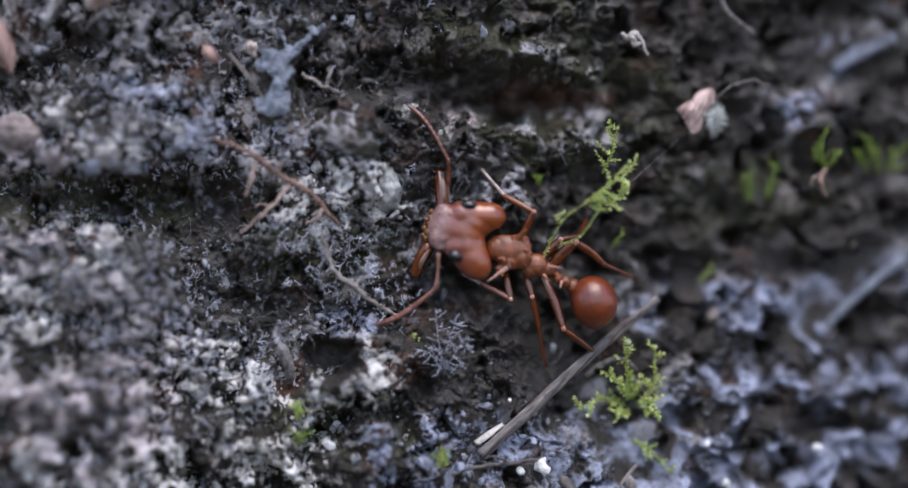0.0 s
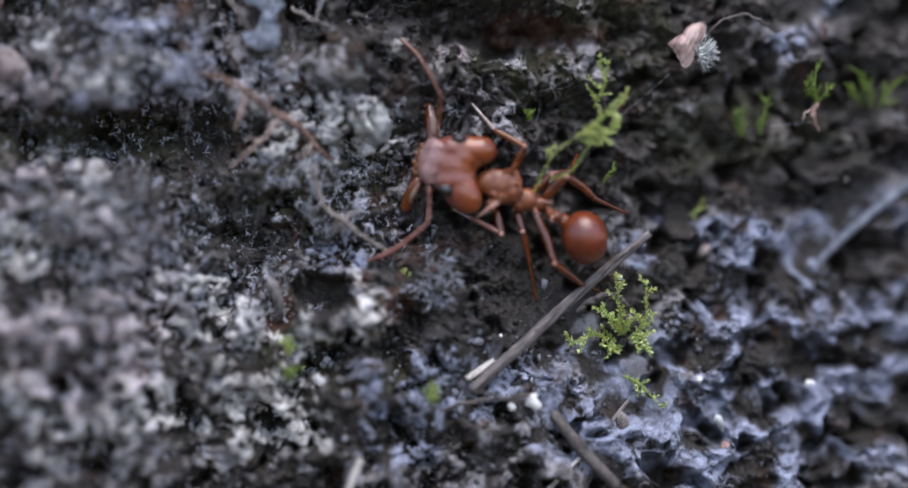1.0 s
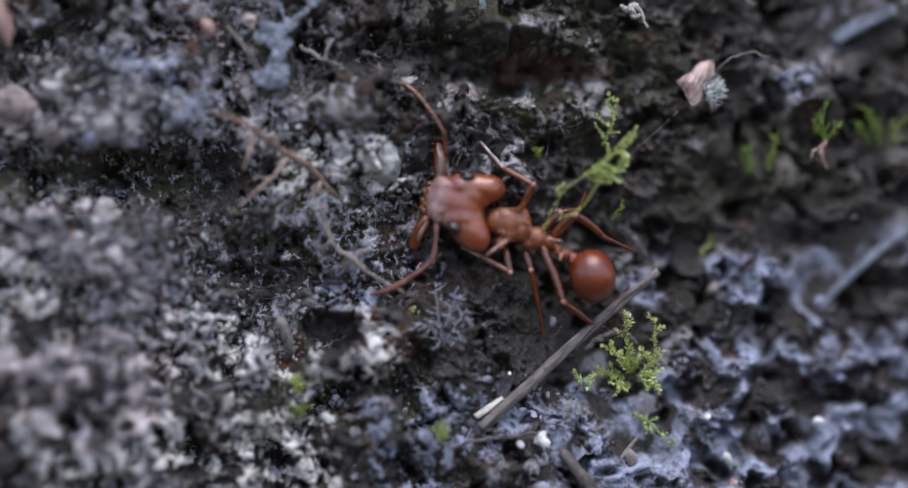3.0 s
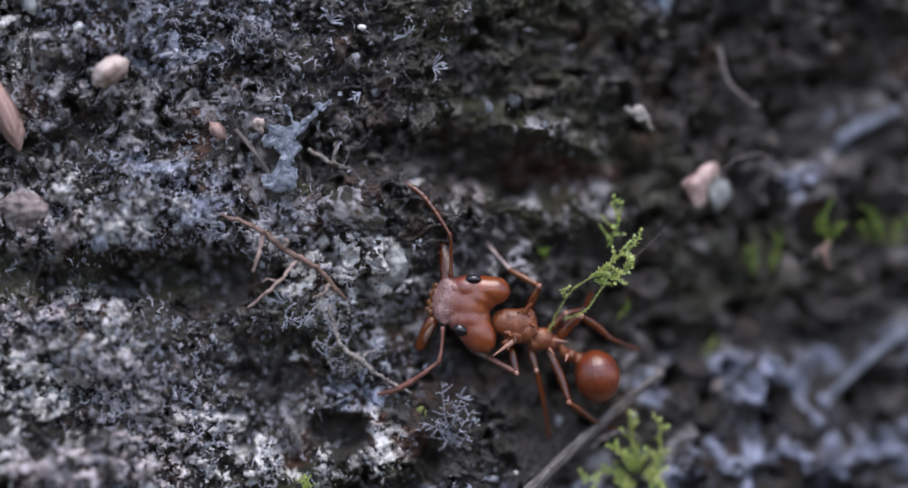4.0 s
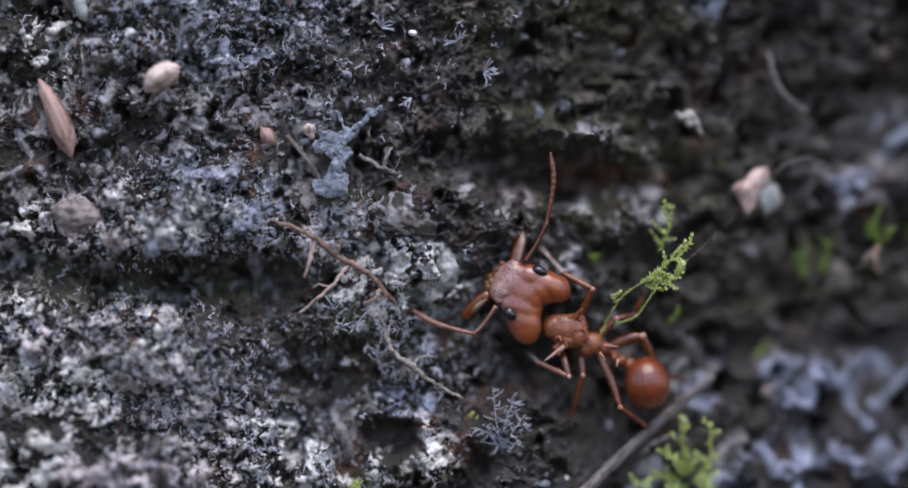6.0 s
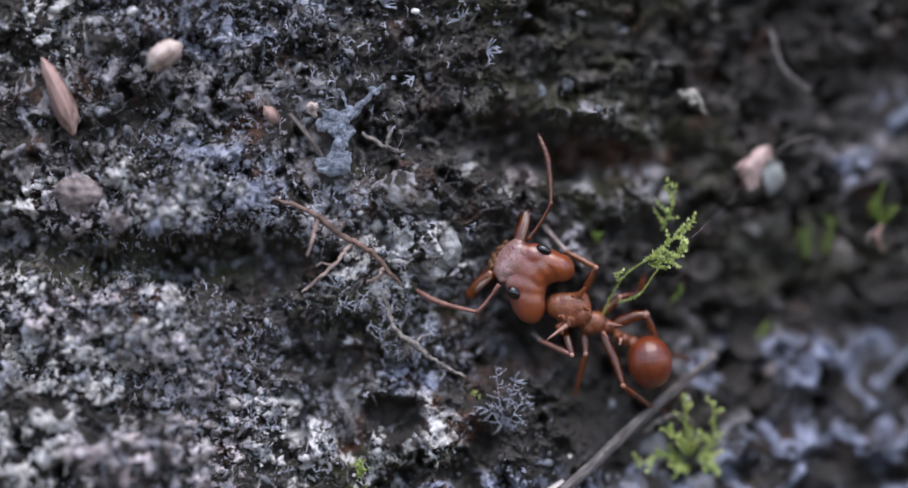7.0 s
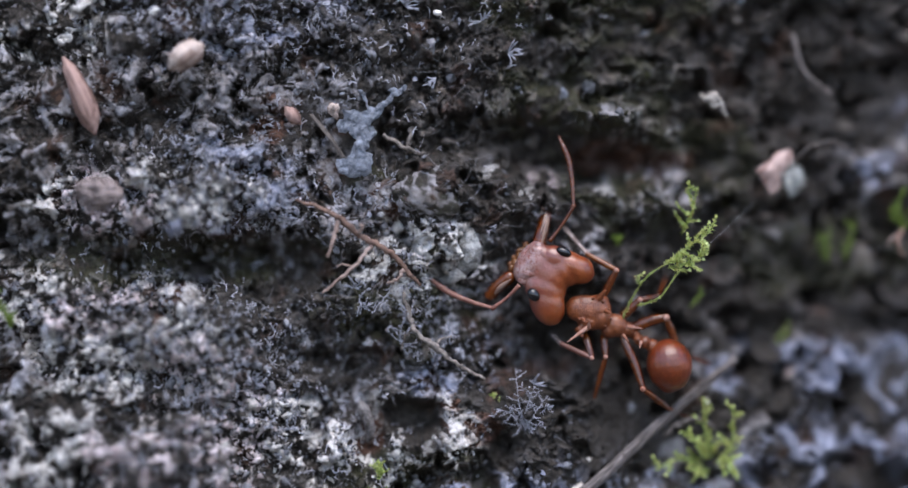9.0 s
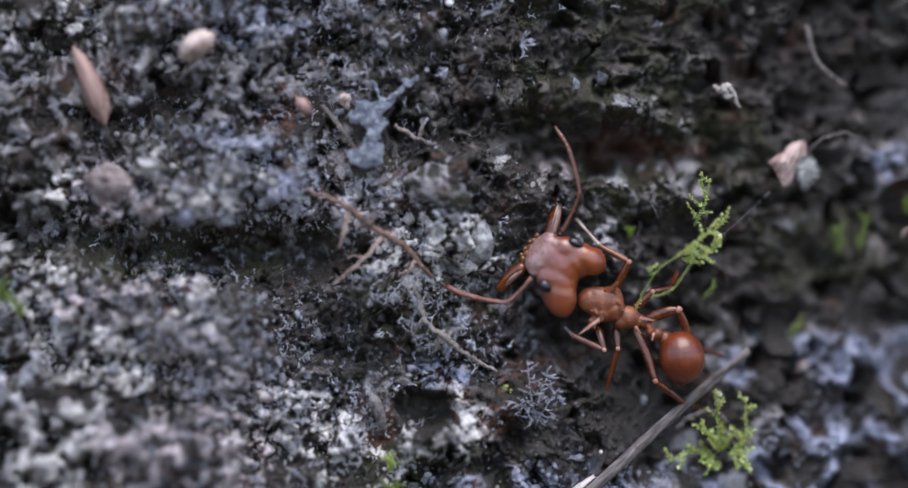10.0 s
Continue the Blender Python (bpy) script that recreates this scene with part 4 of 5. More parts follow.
stick("twig", [(1018, 900, 0.4), (990, 928, 0.3), (960, 958, 0.2)], [4, 4.5, 4], "straw", "thin pale straw on the bark", 34)
stick("twig", [(1098, 804, 1.0), (1078, 830, 0.9), (1055, 862, 0.8)], [3, 3.5, 3], "twig", "thin grey stalk on the bark", 35)
stick("twig", [(640, 905, -2.2), (630, 930, -2.3), (618, 962, -2.4)], [5, 6, 6], "straw", "pale dry stalk standing out from the bark", 36)
stick("twig", [(395, 92, -1.1), (425, 128, -1.3), (452, 168, -1.5)], [4, 5, 4], "twig_dark", "brown fibrous stalk beside the lichen", 37, flat=0.7, splits=3)
stick("twig", [(1640, 390, 2.6), (1540, 462, 2.8), (1470, 520, 3.0), (1420, 572, 3.2)], [6, 8, 7, 5], "plate", "grey lichen-covered twig on the bark", 38)
stick("twig", [(1440, 118, 2.8), (1490, 88, 2.5), (1545, 66, 2.4)], [13, 17, 12], "stub", "short grey lichen-covered stub", 39, flat=0.7)
stick("twig", [(1235, -46, 1.7), (1249, 8, 1.4), (1271, 35, 1.4), (1302, 57, 1.6)], [4, 5, 5, 3.5], "twig", "thin crooked grey stem on the bark", 40)


def rootlet(name, lines, radii, material, label, seed):
    r = random.Random(seed)
    base = at(*lines[0][0])
    ob = thing(name, base)
    tagged(ob, label, "root")
    for k, ln in enumerate(lines):
        pts = curve([at(*p) for p in ln], 8)
        pts = [p + Vector([r.uniform(-0.05, 0.05) for _ in range(3)]) for p in pts]
        part("stem" if k == 0 else "side_root", tube(pts, [x * UNIT for x in radii[min(k, len(radii) - 1)]], 8, 0.3 if material == "root" else 0.5, r), material if k == 0 or material != "root" else "root_pale", ob, base=base)
    return ob


rootlet("rootlet", [[(360, 238, -1.9), (400, 250, -2.2), (440, 268, -2.2), (480, 302, -2.1), (520, 322, -1.7), (548, 345, -1.3), (568, 370, -1.0), (588, 388, -0.7)],
                    [(442, 272, -2.1), (436, 300, -2.3), (424, 338, -2.2)], [(502, 318, -1.9), (480, 345, -2.1), (440, 382, -2.0), (415, 402, -1.8)],
                    [(556, 362, -1.2), (545, 378, -1.1), (528, 386, -0.9)], [(470, 360, -1.7), (455, 352, -1.5), (440, 356, -1.4)], [(478, 296, -2.2), (486, 286, -2.4), (478, 282, -2.5)]],
        [[1.5, 3.6, 4.6, 5, 4.8, 4.4, 4, 2.5], [4, 3.5, 2.5], [3.5, 3, 2], [4, 3, 2], [2, 2, 1.5], [3, 2, 1.5]], "root", "reddish-brown branching rootlet lying over the bark", 41)
rootlet("rootlet", [[(556, 395, -0.8), (566, 440, -1.2), (580, 470, -1.2), (612, 496, -1.0), (645, 522, -0.8), (668, 536, -0.6), (700, 552, -0.4)],
                    [(575, 462, -1.2), (560, 478, -1.2), (552, 500, -1.1)], [(612, 496, -1.0), (622, 482, -1.0), (640, 478, -0.9)], [(628, 575, -0.2), (634, 605, 0.0), (640, 640, 0.2)]],
        [[3, 5, 3.5, 5.5, 3, 4, 2], [2.5, 2, 1.2], [2.5, 2, 1.2], [3, 4, 2]], "root_grey", "knobbly grey-brown rootlet hanging down the bark", 42)
rootlet("rootlet", [[(1426, 290, 1.1), (1418, 312, 0.8), (1426, 342, 0.8)], [(1420, 300, 1.0), (1405, 308, 0.9), (1400, 322, 1.0)]], [[4, 6, 2], [2, 2, 1.5]], "root", "small brown rootlet hanging under a moss tuft", 43)
rootlet("rootlet", [[(940, 792, -0.2), (880, 800, -0.4), (800, 812, -0.5), (740, 840, -0.4)], [(880, 800, -0.4), (860, 790, -0.4), (830, 792, -0.2)]], [[2.5, 3.5, 3, 2], [2, 2, 1.5]], "twig_dark", "thin black rootlet lying on the bark", 44)
rootlet("rootlet", [[(1010, 650, 1.0), (1040, 628, 0.8), (1075, 622, 0.9), (1100, 640, 1.2)]], [[4, 6, 5, 3]], "twig_dark", "short black decayed stem behind the moss tuft", 45)
rootlet("rootlet", [[(520, 128, -0.8), (560, 150, -0.9), (590, 162, -0.7), (640, 178, -0.4)], [(572, 110, -0.8), (566, 140, -0.7), (556, 170, -0.5)]], [[4, 5, 4, 2], [4, 4, 2]], "root_grey", "tangled grey-brown rootlet beside the lichen", 46)
rootlet("rootlet", [[(1120, 95, 1.0), (1100, 60, 0.8), (1085, 66, 0.9), (1075, 58, 1.0)], [(1092, 62, 0.8), (1096, 76, 0.9), (1108, 74, 0.9)]], [[2, 5, 6, 3], [4, 5, 2]], "straw", "small curled pale shred of bark", 47)
rootlet("rootlet", [[(1236, 172, 1.2), (1262, 150, 0.9), (1300, 140, 1.0), (1340, 158, 1.4), (1360, 170, 1.8)]], [[2, 2.5, 3, 2.5, 2]], "twig_dark", "curled dry brown tendril on the bark", 48)


def flake(name, centre, outline, dome, thick, material, label, category, seed, tilt=(0, 0), grain=0.02):
    """A thin curved flake. outline: (angle, reach) about the centre, in plan units; dome: how far its middle stands out, in millimetres."""
    r = random.Random(seed)
    c = at(*centre)
    angles = [radians(a) for a, _ in outline] + [radians(outline[0][0]) + 2 * math.pi]
    reach = [d for _, d in outline] + [outline[0][1]]
    seg, rings = 40, 7
    verts, faces = [], []
    for face in (0, 1):
        for i in range(rings + 1):
            f = i / rings
            for k in range(seg):
                a = angles[0] + 2 * math.pi * k / seg
                d = float(np.interp(a, angles, reach)) * (1 + 0.06 * noise.noise((math.cos(a) * 2, math.sin(a) * 2, seed)) + (r.uniform(-0.04, 0.04) if i == rings else 0))
                x, z = math.cos(a) * d * f * UNIT, math.sin(a) * d * f * UNIT
                y = -dome * (1 - f * f) + tilt[0] * x + tilt[1] * z + grain * noise.noise((x * 2, z * 2, seed))
                verts.append(c + Vector((x, y + (thick * (1 - 0.6 * f) if face else 0), z)))
    n = (rings + 1) * seg
    for face in (0, 1):
        for i in range(rings):
            for k in range(seg):
                q = [i * seg + k, i * seg + (k + 1) % seg, (i + 1) * seg + (k + 1) % seg, (i + 1) * seg + k]
                faces.append(tuple(j + face * n for j in (q if face else q[::-1])))
    for k in range(seg):
        a, b = rings * seg + k, rings * seg + (k + 1) % seg
        faces.append((a, b, b + n, a + n))
    ob = part(name, (verts, faces), material, None, base=c)
    ob.location = c * MM
    return tagged(ob, label, category)


flake("bark_flake", (1204, 190, 1.1), [(-180, 36), (-160, 28), (-125, 30), (-98, 42), (-82, 34), (-55, 18), (0, 18), (30, 34), (52, 48), (80, 36), (120, 20), (150, 24)], 0.35, 0.12, "flake_pale",
      "curled pinkish-brown bark flake stuck to the trunk", "bark flake", 51, (0.25, -0.2))


def plant_down():
    """A scrap of white down: many short fine hairs from one point."""
    r, base, hairs = random.Random(52), at(1222, 208, 1.35), []
    for _ in range(150):
        a = r.gauss(0.5, 0.75)
        d = Vector((math.cos(a), r.gauss(-0.1, 0.3), math.sin(a))) * r.uniform(0.4, 1.05)
        bend = Vector([r.gauss(0, 0.12) for _ in range(3)])
        hairs.append(tube(curve([base, base + d * 0.5 + bend, base + d], 4), [0.05, 0.045, 0.015], 5))
    ob = part("plant_down", join(hairs), "down", None, base=base)
    ob.location = base * MM
    tagged(ob, "white downy scrap under the bark flake", "plant down")


plant_down()


def husk(name, pts, widths, arch, material, label, category, seed, thick=0.10):
    """A narrow curved husk: an arched strip along a line, with a torn rim."""
    r = random.Random(seed)
    line = curve([at(*p) for p in pts], 8)
    n, cols, verts, faces = len(line), 9, [], []
    half = np.interp(np.linspace(0, 1, n), np.linspace(0, 1, len(widths)), widths)
    half = np.convolve(np.pad(half, 4, "edge"), np.ones(9) / 9, "valid") * np.minimum(1, 0.25 + np.minimum(np.arange(n), np.arange(n)[::-1]) * 0.2)
    for face in (0, 1):
        for i, p in enumerate(line):
            d = (line[min(i + 1, n - 1)] - line[max(i - 1, 0)]).normalized()
            side = d.cross(Vector((0, -1, 0))).normalized()
            for k in range(cols):
                g = k / (cols - 1) * 2 - 1
                w = half[i] * UNIT * (1 + (r.uniform(-0.08, 0.08) if abs(g) == 1 and not face else 0))
                y = -arch * (1 - g * g) * (half[i] / max(widths)) + 0.03 * noise.noise((g * 3, i * 0.25, seed))
                verts.append(p + side * g * w + Vector((0, y + face * thick * (1.05 - g * g * 0.8), 0)))
    m = n * cols
    for i in range(n - 1):
        for k in range(cols - 1):
            q = (i * cols + k, i * cols + k + 1, (i + 1) * cols + k + 1, (i + 1) * cols + k)
            faces += [q, tuple(j + m for j in q[::-1])]
    rim = list(range(cols)) + [i * cols + cols - 1 for i in range(1, n)] + [(n - 1) * cols + k for k in range(cols - 2, -1, -1)] + [i * cols for i in range(n - 2, 0, -1)]
    faces += [(rim[k], rim[k - 1], rim[k - 1] + m, rim[k] + m) for k in range(len(rim))]
    base = line[0]
    ob = part(name, (verts, faces), material, None, base=base)
    ob.location = base * MM
    return tagged(ob, label, category)


husk("seed_husk", [(-36, -8, -1.5), (-14, 36, -1.8), (4, 80, -1.8), (20, 128, -1.6)], [10, 13, 15, 19, 22, 19, 9], 0.45, "flake", "long pinkish-brown husk on the bark", "seed husk", 53)
husk("seed_husk", [(148, 14, -2.2), (166, -4, -2.6), (186, -18, -2.6), (208, -30, -2.3)], [10, 20, 23, 22, 12], 0.6, "husk", "rounded pale beige husk on the bark", "seed husk", 54, 0.25)
husk("bark_flake", [(350, -208, -1.6), (372, -188, -1.9), (394, -164, -1.9), (402, -130, -1.6)], [5, 9, 12, 11, 3], 0.3, "flake", "narrow pink bark flake on the trunk", "bark flake", 55)
husk("plant_scrap", [(1084, 818, 0.9), (1090, 840, 0.8), (1092, 868, 0.9)], [5, 10, 11, 4], 0.2, "root_grey", "beige leaf scrap on the bark", "plant scrap", 56)
husk("plant_scrap", [(1250, 826, 1.3), (1256, 840, 1.2), (1262, 858, 1.4)], [6, 8, 6, 2], 0.15, "down", "small white scrap on the bark", "plant scrap", 57)
husk("plant_scrap", [(1262, 872, 1.2), (1268, 884, 1.1), (1272, 898, 1.3)], [8, 13, 13, 7], 0.2, "flake", "round pinkish scrap on the bark", "plant scrap", 58)
flake("plant_scrap", (1230, 544, 3.0), [(-180, 7), (-120, 14), (-60, 8), (0, 8), (60, 15), (120, 9)], 0.15, 0.1, "husk", "small beige scrap on the bark", "plant scrap", 59)
husk("plant_scrap", [(1424, -134, 2.4), (1434, -116, 2.2), (1432, -96, 2.4)], [7, 11, 11, 7], 0.2, "husk", "small blurred beige scrap on the bark", "plant scrap", 64)
husk("lichen_scrap", [(1166, -146, 1.9), (1148, -136, 1.7), (1140, -118, 1.7), (1146, -102, 1.8)], [6, 13, 14, 7], 0.2, "plate", "pale blue-grey curled lichen scrap on the bark", "lichen", 65)
husk("seed_husk", [(36, -164, -1.9), (36, -145, -2.1), (40, -122, -2.0), (46, -108, -1.8)], [4, 8, 11, 9, 4], 0.3, "down", "small pale teardrop husk on the bark", "seed husk", 66)
husk("bark_flake", [(482, 590, -0.5), (492, 615, -0.7), (500, 640, -0.7), (496, 664, -0.4)], [9, 12, 10, 8, 4], 0.3, "knot", "brown peeling bark strip beside a hole", "bark flake", 60)


def lichen_plate():
    """A grey lichen plate: a broad lobe below, a notched neck and a narrow arm, crimped over its surface."""
    base = at(478, 160, -1.2)
    blobs = [(470, 184, 31, 17, 3), (449, 180, 12, 12, 0), (494, 178, 9, 22, 10), (478, 166, 18, 12, -10), (482, 148, 13, 20, 38), (494, 128, 12, 18, 30),
             (470, 104, 22, 18, -15), (452, 112, 13, 14, 0), (480, 122, 18, 12, -20), (496, 96, 12, 18, 25), (462, 92, 12, 10, 0),
             (514, 84, 7, 20, 35), (530, 66, 6, 18, 40), (545, 54, 8, 10, 50), (555, 47, 6, 8, 40), (538, 50, 9, 5, 0), (492, 72, 4, 14, -20), (483, 54, 4, 10, -30)]
    shapes = [egg(u, v, -1.5 - 0.003 * (v - 120), ru, rv, 6, turn) for u, v, ru, rv, turn in blobs]
    verts, faces = fused(shapes, 0.045, 2)
    out = []
    for p in verts:
        q = Vector((p.x, 0, p.z))
        k = 0.16 * noise.noise(q * 2.0) + 0.14 * (0.5 - abs(noise.noise(q * 4.5))) + 0.08 * noise.noise(q * 11)
        out.append(Vector((p.x + 0.14 * noise.noise(q * 3.5 + Vector((9, 0, 0))), p.y - k, p.z + 0.12 * noise.noise(q * 4 + Vector((0, 0, 9))))))
    ob = part("lichen_plate", (out, faces), "plate", None, base=base)
    ob.location = base * MM
    return tagged(ob, "blue-grey lobed lichen plate on the bark", "lichen")


lichen_plate()


def lichen_tuft(u, v, depth, size, count, lean, seed):
    """A small starry tuft of pale lichen: slender lobes spread from one foot."""
    r = random.Random(seed)
    base = at(u, v, depth)
    ob = thing("lichen_tuft", base)
    for k in range(count):
        a = radians(lean) + r.uniform(-1.5, 1.5)
        d = Vector((math.cos(a), -r.uniform(0.1, 0.7), math.sin(a))).normalized()
        bend = Vector((r.gauss(0, 0.25), r.gauss(0, 0.2), r.gauss(0, 0.25)))
        long = size * UNIT * r.uniform(0.35, 0.9)
        line = curve([base, base + d * long * 0.5, base + (d + bend).normalized() * long], 4)
        part("lobe", tube(line, [0.03, 0.05, 0.04, 0.06, 0.02], 6, 0.35, r, 0.55), "scale", ob, base=base)
    return tagged(ob, "pale grey starry lichen tuft on the bark", "lichen", group="lichen tufts")


for k, (u, v, dd, size, count, lean) in enumerate(((738, -14, -0.6, 34, 11, 10), (612, 28, -1.2, 34, 8, 235), (690, -70, -1.1, 30, 9, 120), (560, -95, -1.5, 36, 10, 60), (470, 395, -1.3, 30, 9, 80),
                                                   (352, 255, -1.9, 36, 9, 100), (310, 150, -1.9, 30, 8, 150), (250, -120, -1.9, 36, 10, 90), (640, 470, -0.6, 26, 8, 200), (785, 560, -0.3, 30, 9, 60),
                                                   (800, 600, -0.3, 28, 8, 330), (300, 560, -1.5, 32, 9, 30), (360, 640, -1.4, 30, 8, 90), (250, 465, -1.8, 34, 9, 60))):
    lichen_tuft(u, v, dd, size, count, lean, 300 + k)
husk("bark_flake", [(350, 78, -1.5), (362, 92, -1.8), (378, 110, -1.6)], [4, 12, 13, 5], 0.25, "flake", "curled pinkish bark flake above the rootlet", "bark flake", 61)
husk("bark_flake", [(122, -186, -1.7), (134, -170, -1.9), (140, -150, -1.7)], [4, 9, 9, 3], 0.2, "root_grey", "small brown bark flake on the trunk", "bark flake", 62)
husk("plant_scrap", [(832, 44, 0.6), (836, 58, 0.5), (832, 74, 0.7)], [3, 6, 7, 3], 0.12, "plate", "small pale greenish chip on the bark", "plant scrap", 63)


def knob(name, u, v, depth, ru, rv, rd, rough, grain, material, label, category, seed):
    """A lump of bark, rounded and furrowed, half sunk in the trunk."""
    c = at(u, v, depth)
    verts, faces = ball(c, (ru * UNIT, rd, rv * UNIT), None, 40, 56)
    out = []
    for p in verts:
        d = (p - c)
        q = d * grain + Vector((seed * 5.1, seed, 0))
        k = noise.noise(q * 0.6) * 0.7 + (0.45 - abs(noise.noise(q * 1.5))) * 0.7 + 0.3 * noise.noise(q * 4)
        out.append(c + d * (1 + rough * k))
    ob = part(name, (out, faces), material, None, base=c)
    ob.location = c * MM
    if material == "bark":
        # colour follows the relief here too: light painted on crests, shade in furrows
        crest = [min(max(0.1 + 2.6 * (0.42 - abs(noise.noise((p - c) * grain * 1.5 + Vector((seed * 5.1, seed, 0))) * 1.6)), 0), 1) for p in verts]
        ob.data.attributes.new("net", "FLOAT", "POINT").data.foreach_set("value", crest)
        ob.data.attributes.new("algae", "FLOAT", "POINT").data.foreach_set("value", [0.5] * len(crest))
    return tagged(ob, label, category)


knob("burl", 668, 328, 0.10, 25, 42, 0.9, 0.34, 0.9, "knob", "smooth pale grey knob of bare bark", "burl", 1)
knob("burl", 600, 236, -0.70, 54, 50, 0.9, 0.50, 1.5, "bark", "round furrowed dark brown bark knot", "burl", 2)
knob("burl", 28, 232, -1.6, 36, 30, 0.8, 0.45, 1.6, "burl", "rough pinkish-grey lump of bark", "burl", 3)


def pebble(u, v, depth, r, seed, material="grit", label="small white angular grain of grit on the bark", category="grit"):
    c = at(u, v, depth)
    verts, faces = ball(c, (r * UNIT, r * UNIT * 0.8, r * UNIT * 0.85), Euler((seed, seed * 2, seed * 3)).to_matrix(), 6, 8)
    verts = [p + (p - c) * 0.8 * noise.noise((p - c) * 3 + Vector((seed * 7, 0, 0))) for p in verts]
    ob = part("grain", (verts, faces), material, None, base=c, smooth=False)
    ob.location = c * MM
    return tagged(ob, label, category, group="grit")


for k, (u, v, dd, r) in enumerate(((937, 804, -0.2, 15), (898, 812, -0.1, 8), (568, 768, -0.9, 11), (1221, 768, 1.0, 8), (1412, 772, 1.4, 9), (124, -90, -2.3, 9),
                                   (880, 692, 0.6, 5), (615, -86, -1.2, 7), (1085, 590, 0.9, 6))):
    pebble(u, v, dd, r, k + 1)
pebble(434, 86, -1.1, 13, 21, "husk", "curled yellow-beige seed case on the bark", "seed case")
pebble(432, 80, -1.4, 8, 22, "husk", "curled yellow-beige seed case on the bark", "seed case")
pebble(690, 668, 0.3, 9, 23, "down", "clear droplet-like pale grain under a ledge", "grit")


def thread(a, b, sag, r=0.8):
    a, b = at(*a), at(*b)
    mid = a.lerp(b, 0.5) + Vector((0, 0, -sag))
    ob = part("spider_thread", tube(curve([a, mid, b], 8), r * UNIT, 5), "silk", None, base=a)
    ob.location = a * MM
    tagged(ob, "fine single spider thread stretched over the bark", "spider thread")


thread((1085, 318, -0.9), (1172, 240, 1.0), 0.02, 0.16)
thread((1330, 330, 1.9), (1425, 322, 0.9), 0.05, 0.18)


# ---- crumbs, fibres and scales on the bark ----
BARE = [(600, 236, 34, 32), (582, 612, 55, 32), (480, 110, 50, 36), (470, 175, 50, 40), (530, 65, 36, 30), (668, 318, 34, 42)]


def scatter(count, rng, spots, margin=0.0):
    """Places over the bark, thick round the spots (u, v, ru, rv, weight) and thin elsewhere."""
    out = []
    total = sum(s[4] for s in spots)
    for _ in range(count):
        pick = rng.uniform(0, total)
        for u, v, ru, rv, w in spots:
            pick -= w
            if pick <= 0:
                break
        p = at(rng.gauss(u, ru), rng.gauss(v, rv))
        u, v = p.x / UNIT + 784, 421.5 - p.z / UNIT
        bare = any(((u - cu) / ru) ** 2 + ((v - cv) / rv) ** 2 < 1 for cu, cv, ru, rv in BARE)
        if -27.5 < p.x < 24.5 and -16 < p.z < 18.5 and not bare:
            p.y = skin(p.x, p.z)
            out.append(p)
    return out


def strewn(name, models, places, sizes, turns, material, label, category, frosty=0.6):
    """One mesh of many small pieces: models are triangle shapes of about unit size, set at the places."""
    r = np.random.RandomState(len(places))
    co, tri, n = [], [], 0
    for p, size, m in zip(places, sizes, turns):
        vs, fs = models[r.randint(len(models))]
        co.append(vs @ (np.array(m).T * size) + np.array(p))
        tri.append(fs + n)
        n += len(vs)
    chunks = co
    co, tri = np.concatenate(co) * MM, np.concatenate(tri)
    data = bpy.data.meshes.new(name)
    data.vertices.add(len(co))
    data.vertices.foreach_set("co", co.ravel())
    data.loops.add(tri.size)
    data.loops.foreach_set("vertex_index", tri.ravel().astype(np.int32))
    data.polygons.add(len(tri))
    data.polygons.foreach_set("loop_start", np.arange(0, tri.size, 3))
    data.polygons.foreach_set("loop_total", np.full(len(tri), 3))
    data.update(calc_edges=True)
    data.shade_smooth()
    data.materials.append(MAT[material])
    if material == "bark":
        at_x, at_z = np.array([p[0] for p in places]), np.array([p[2] for p in places])
        reps = [len(c) for c in chunks]
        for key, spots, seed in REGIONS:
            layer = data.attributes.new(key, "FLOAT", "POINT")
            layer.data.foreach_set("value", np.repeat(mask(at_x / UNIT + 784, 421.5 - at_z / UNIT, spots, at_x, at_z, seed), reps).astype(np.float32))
        dark = mask(at_x / UNIT + 784, 421.5 - at_z / UNIT, HUMUS_SHADE, at_x, at_z, 221)
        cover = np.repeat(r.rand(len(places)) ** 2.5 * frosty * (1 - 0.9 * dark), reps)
        layer = data.attributes.new("frost", "FLOAT", "POINT")
        layer.data.foreach_set("value", cover.astype(np.float32))
        layer = data.attributes.new("net", "FLOAT", "POINT")
        layer.data.foreach_set("value", np.repeat(r.rand(len(places)), reps).astype(np.float32))
    tagged(new(name, data), label, category, kind="stuff")


def triangles(shape):
    verts, faces = shape
    tri = [(f[0], f[k], f[k + 1]) for f in faces for k in range(1, len(f) - 1)]
    return np.array([tuple(v) for v in verts]), np.array(tri)


def lump(seed):
    """A knobbly crumb of unit size."""
    r = random.Random(seed)
    verts, faces = ball((0, 0, 0), (r.uniform(0.4, 1.6), r.uniform(0.4, 1.0), r.uniform(0.4, 1.4)), None, 5, 7)
    s = Vector((seed * 3.7, seed, 0))
    return triangles(([p * (1 + 0.75 * noise.noise(p * 1.4 + s) + 0.35 * noise.noise(p * 3.3 + s)) for p in verts], faces))


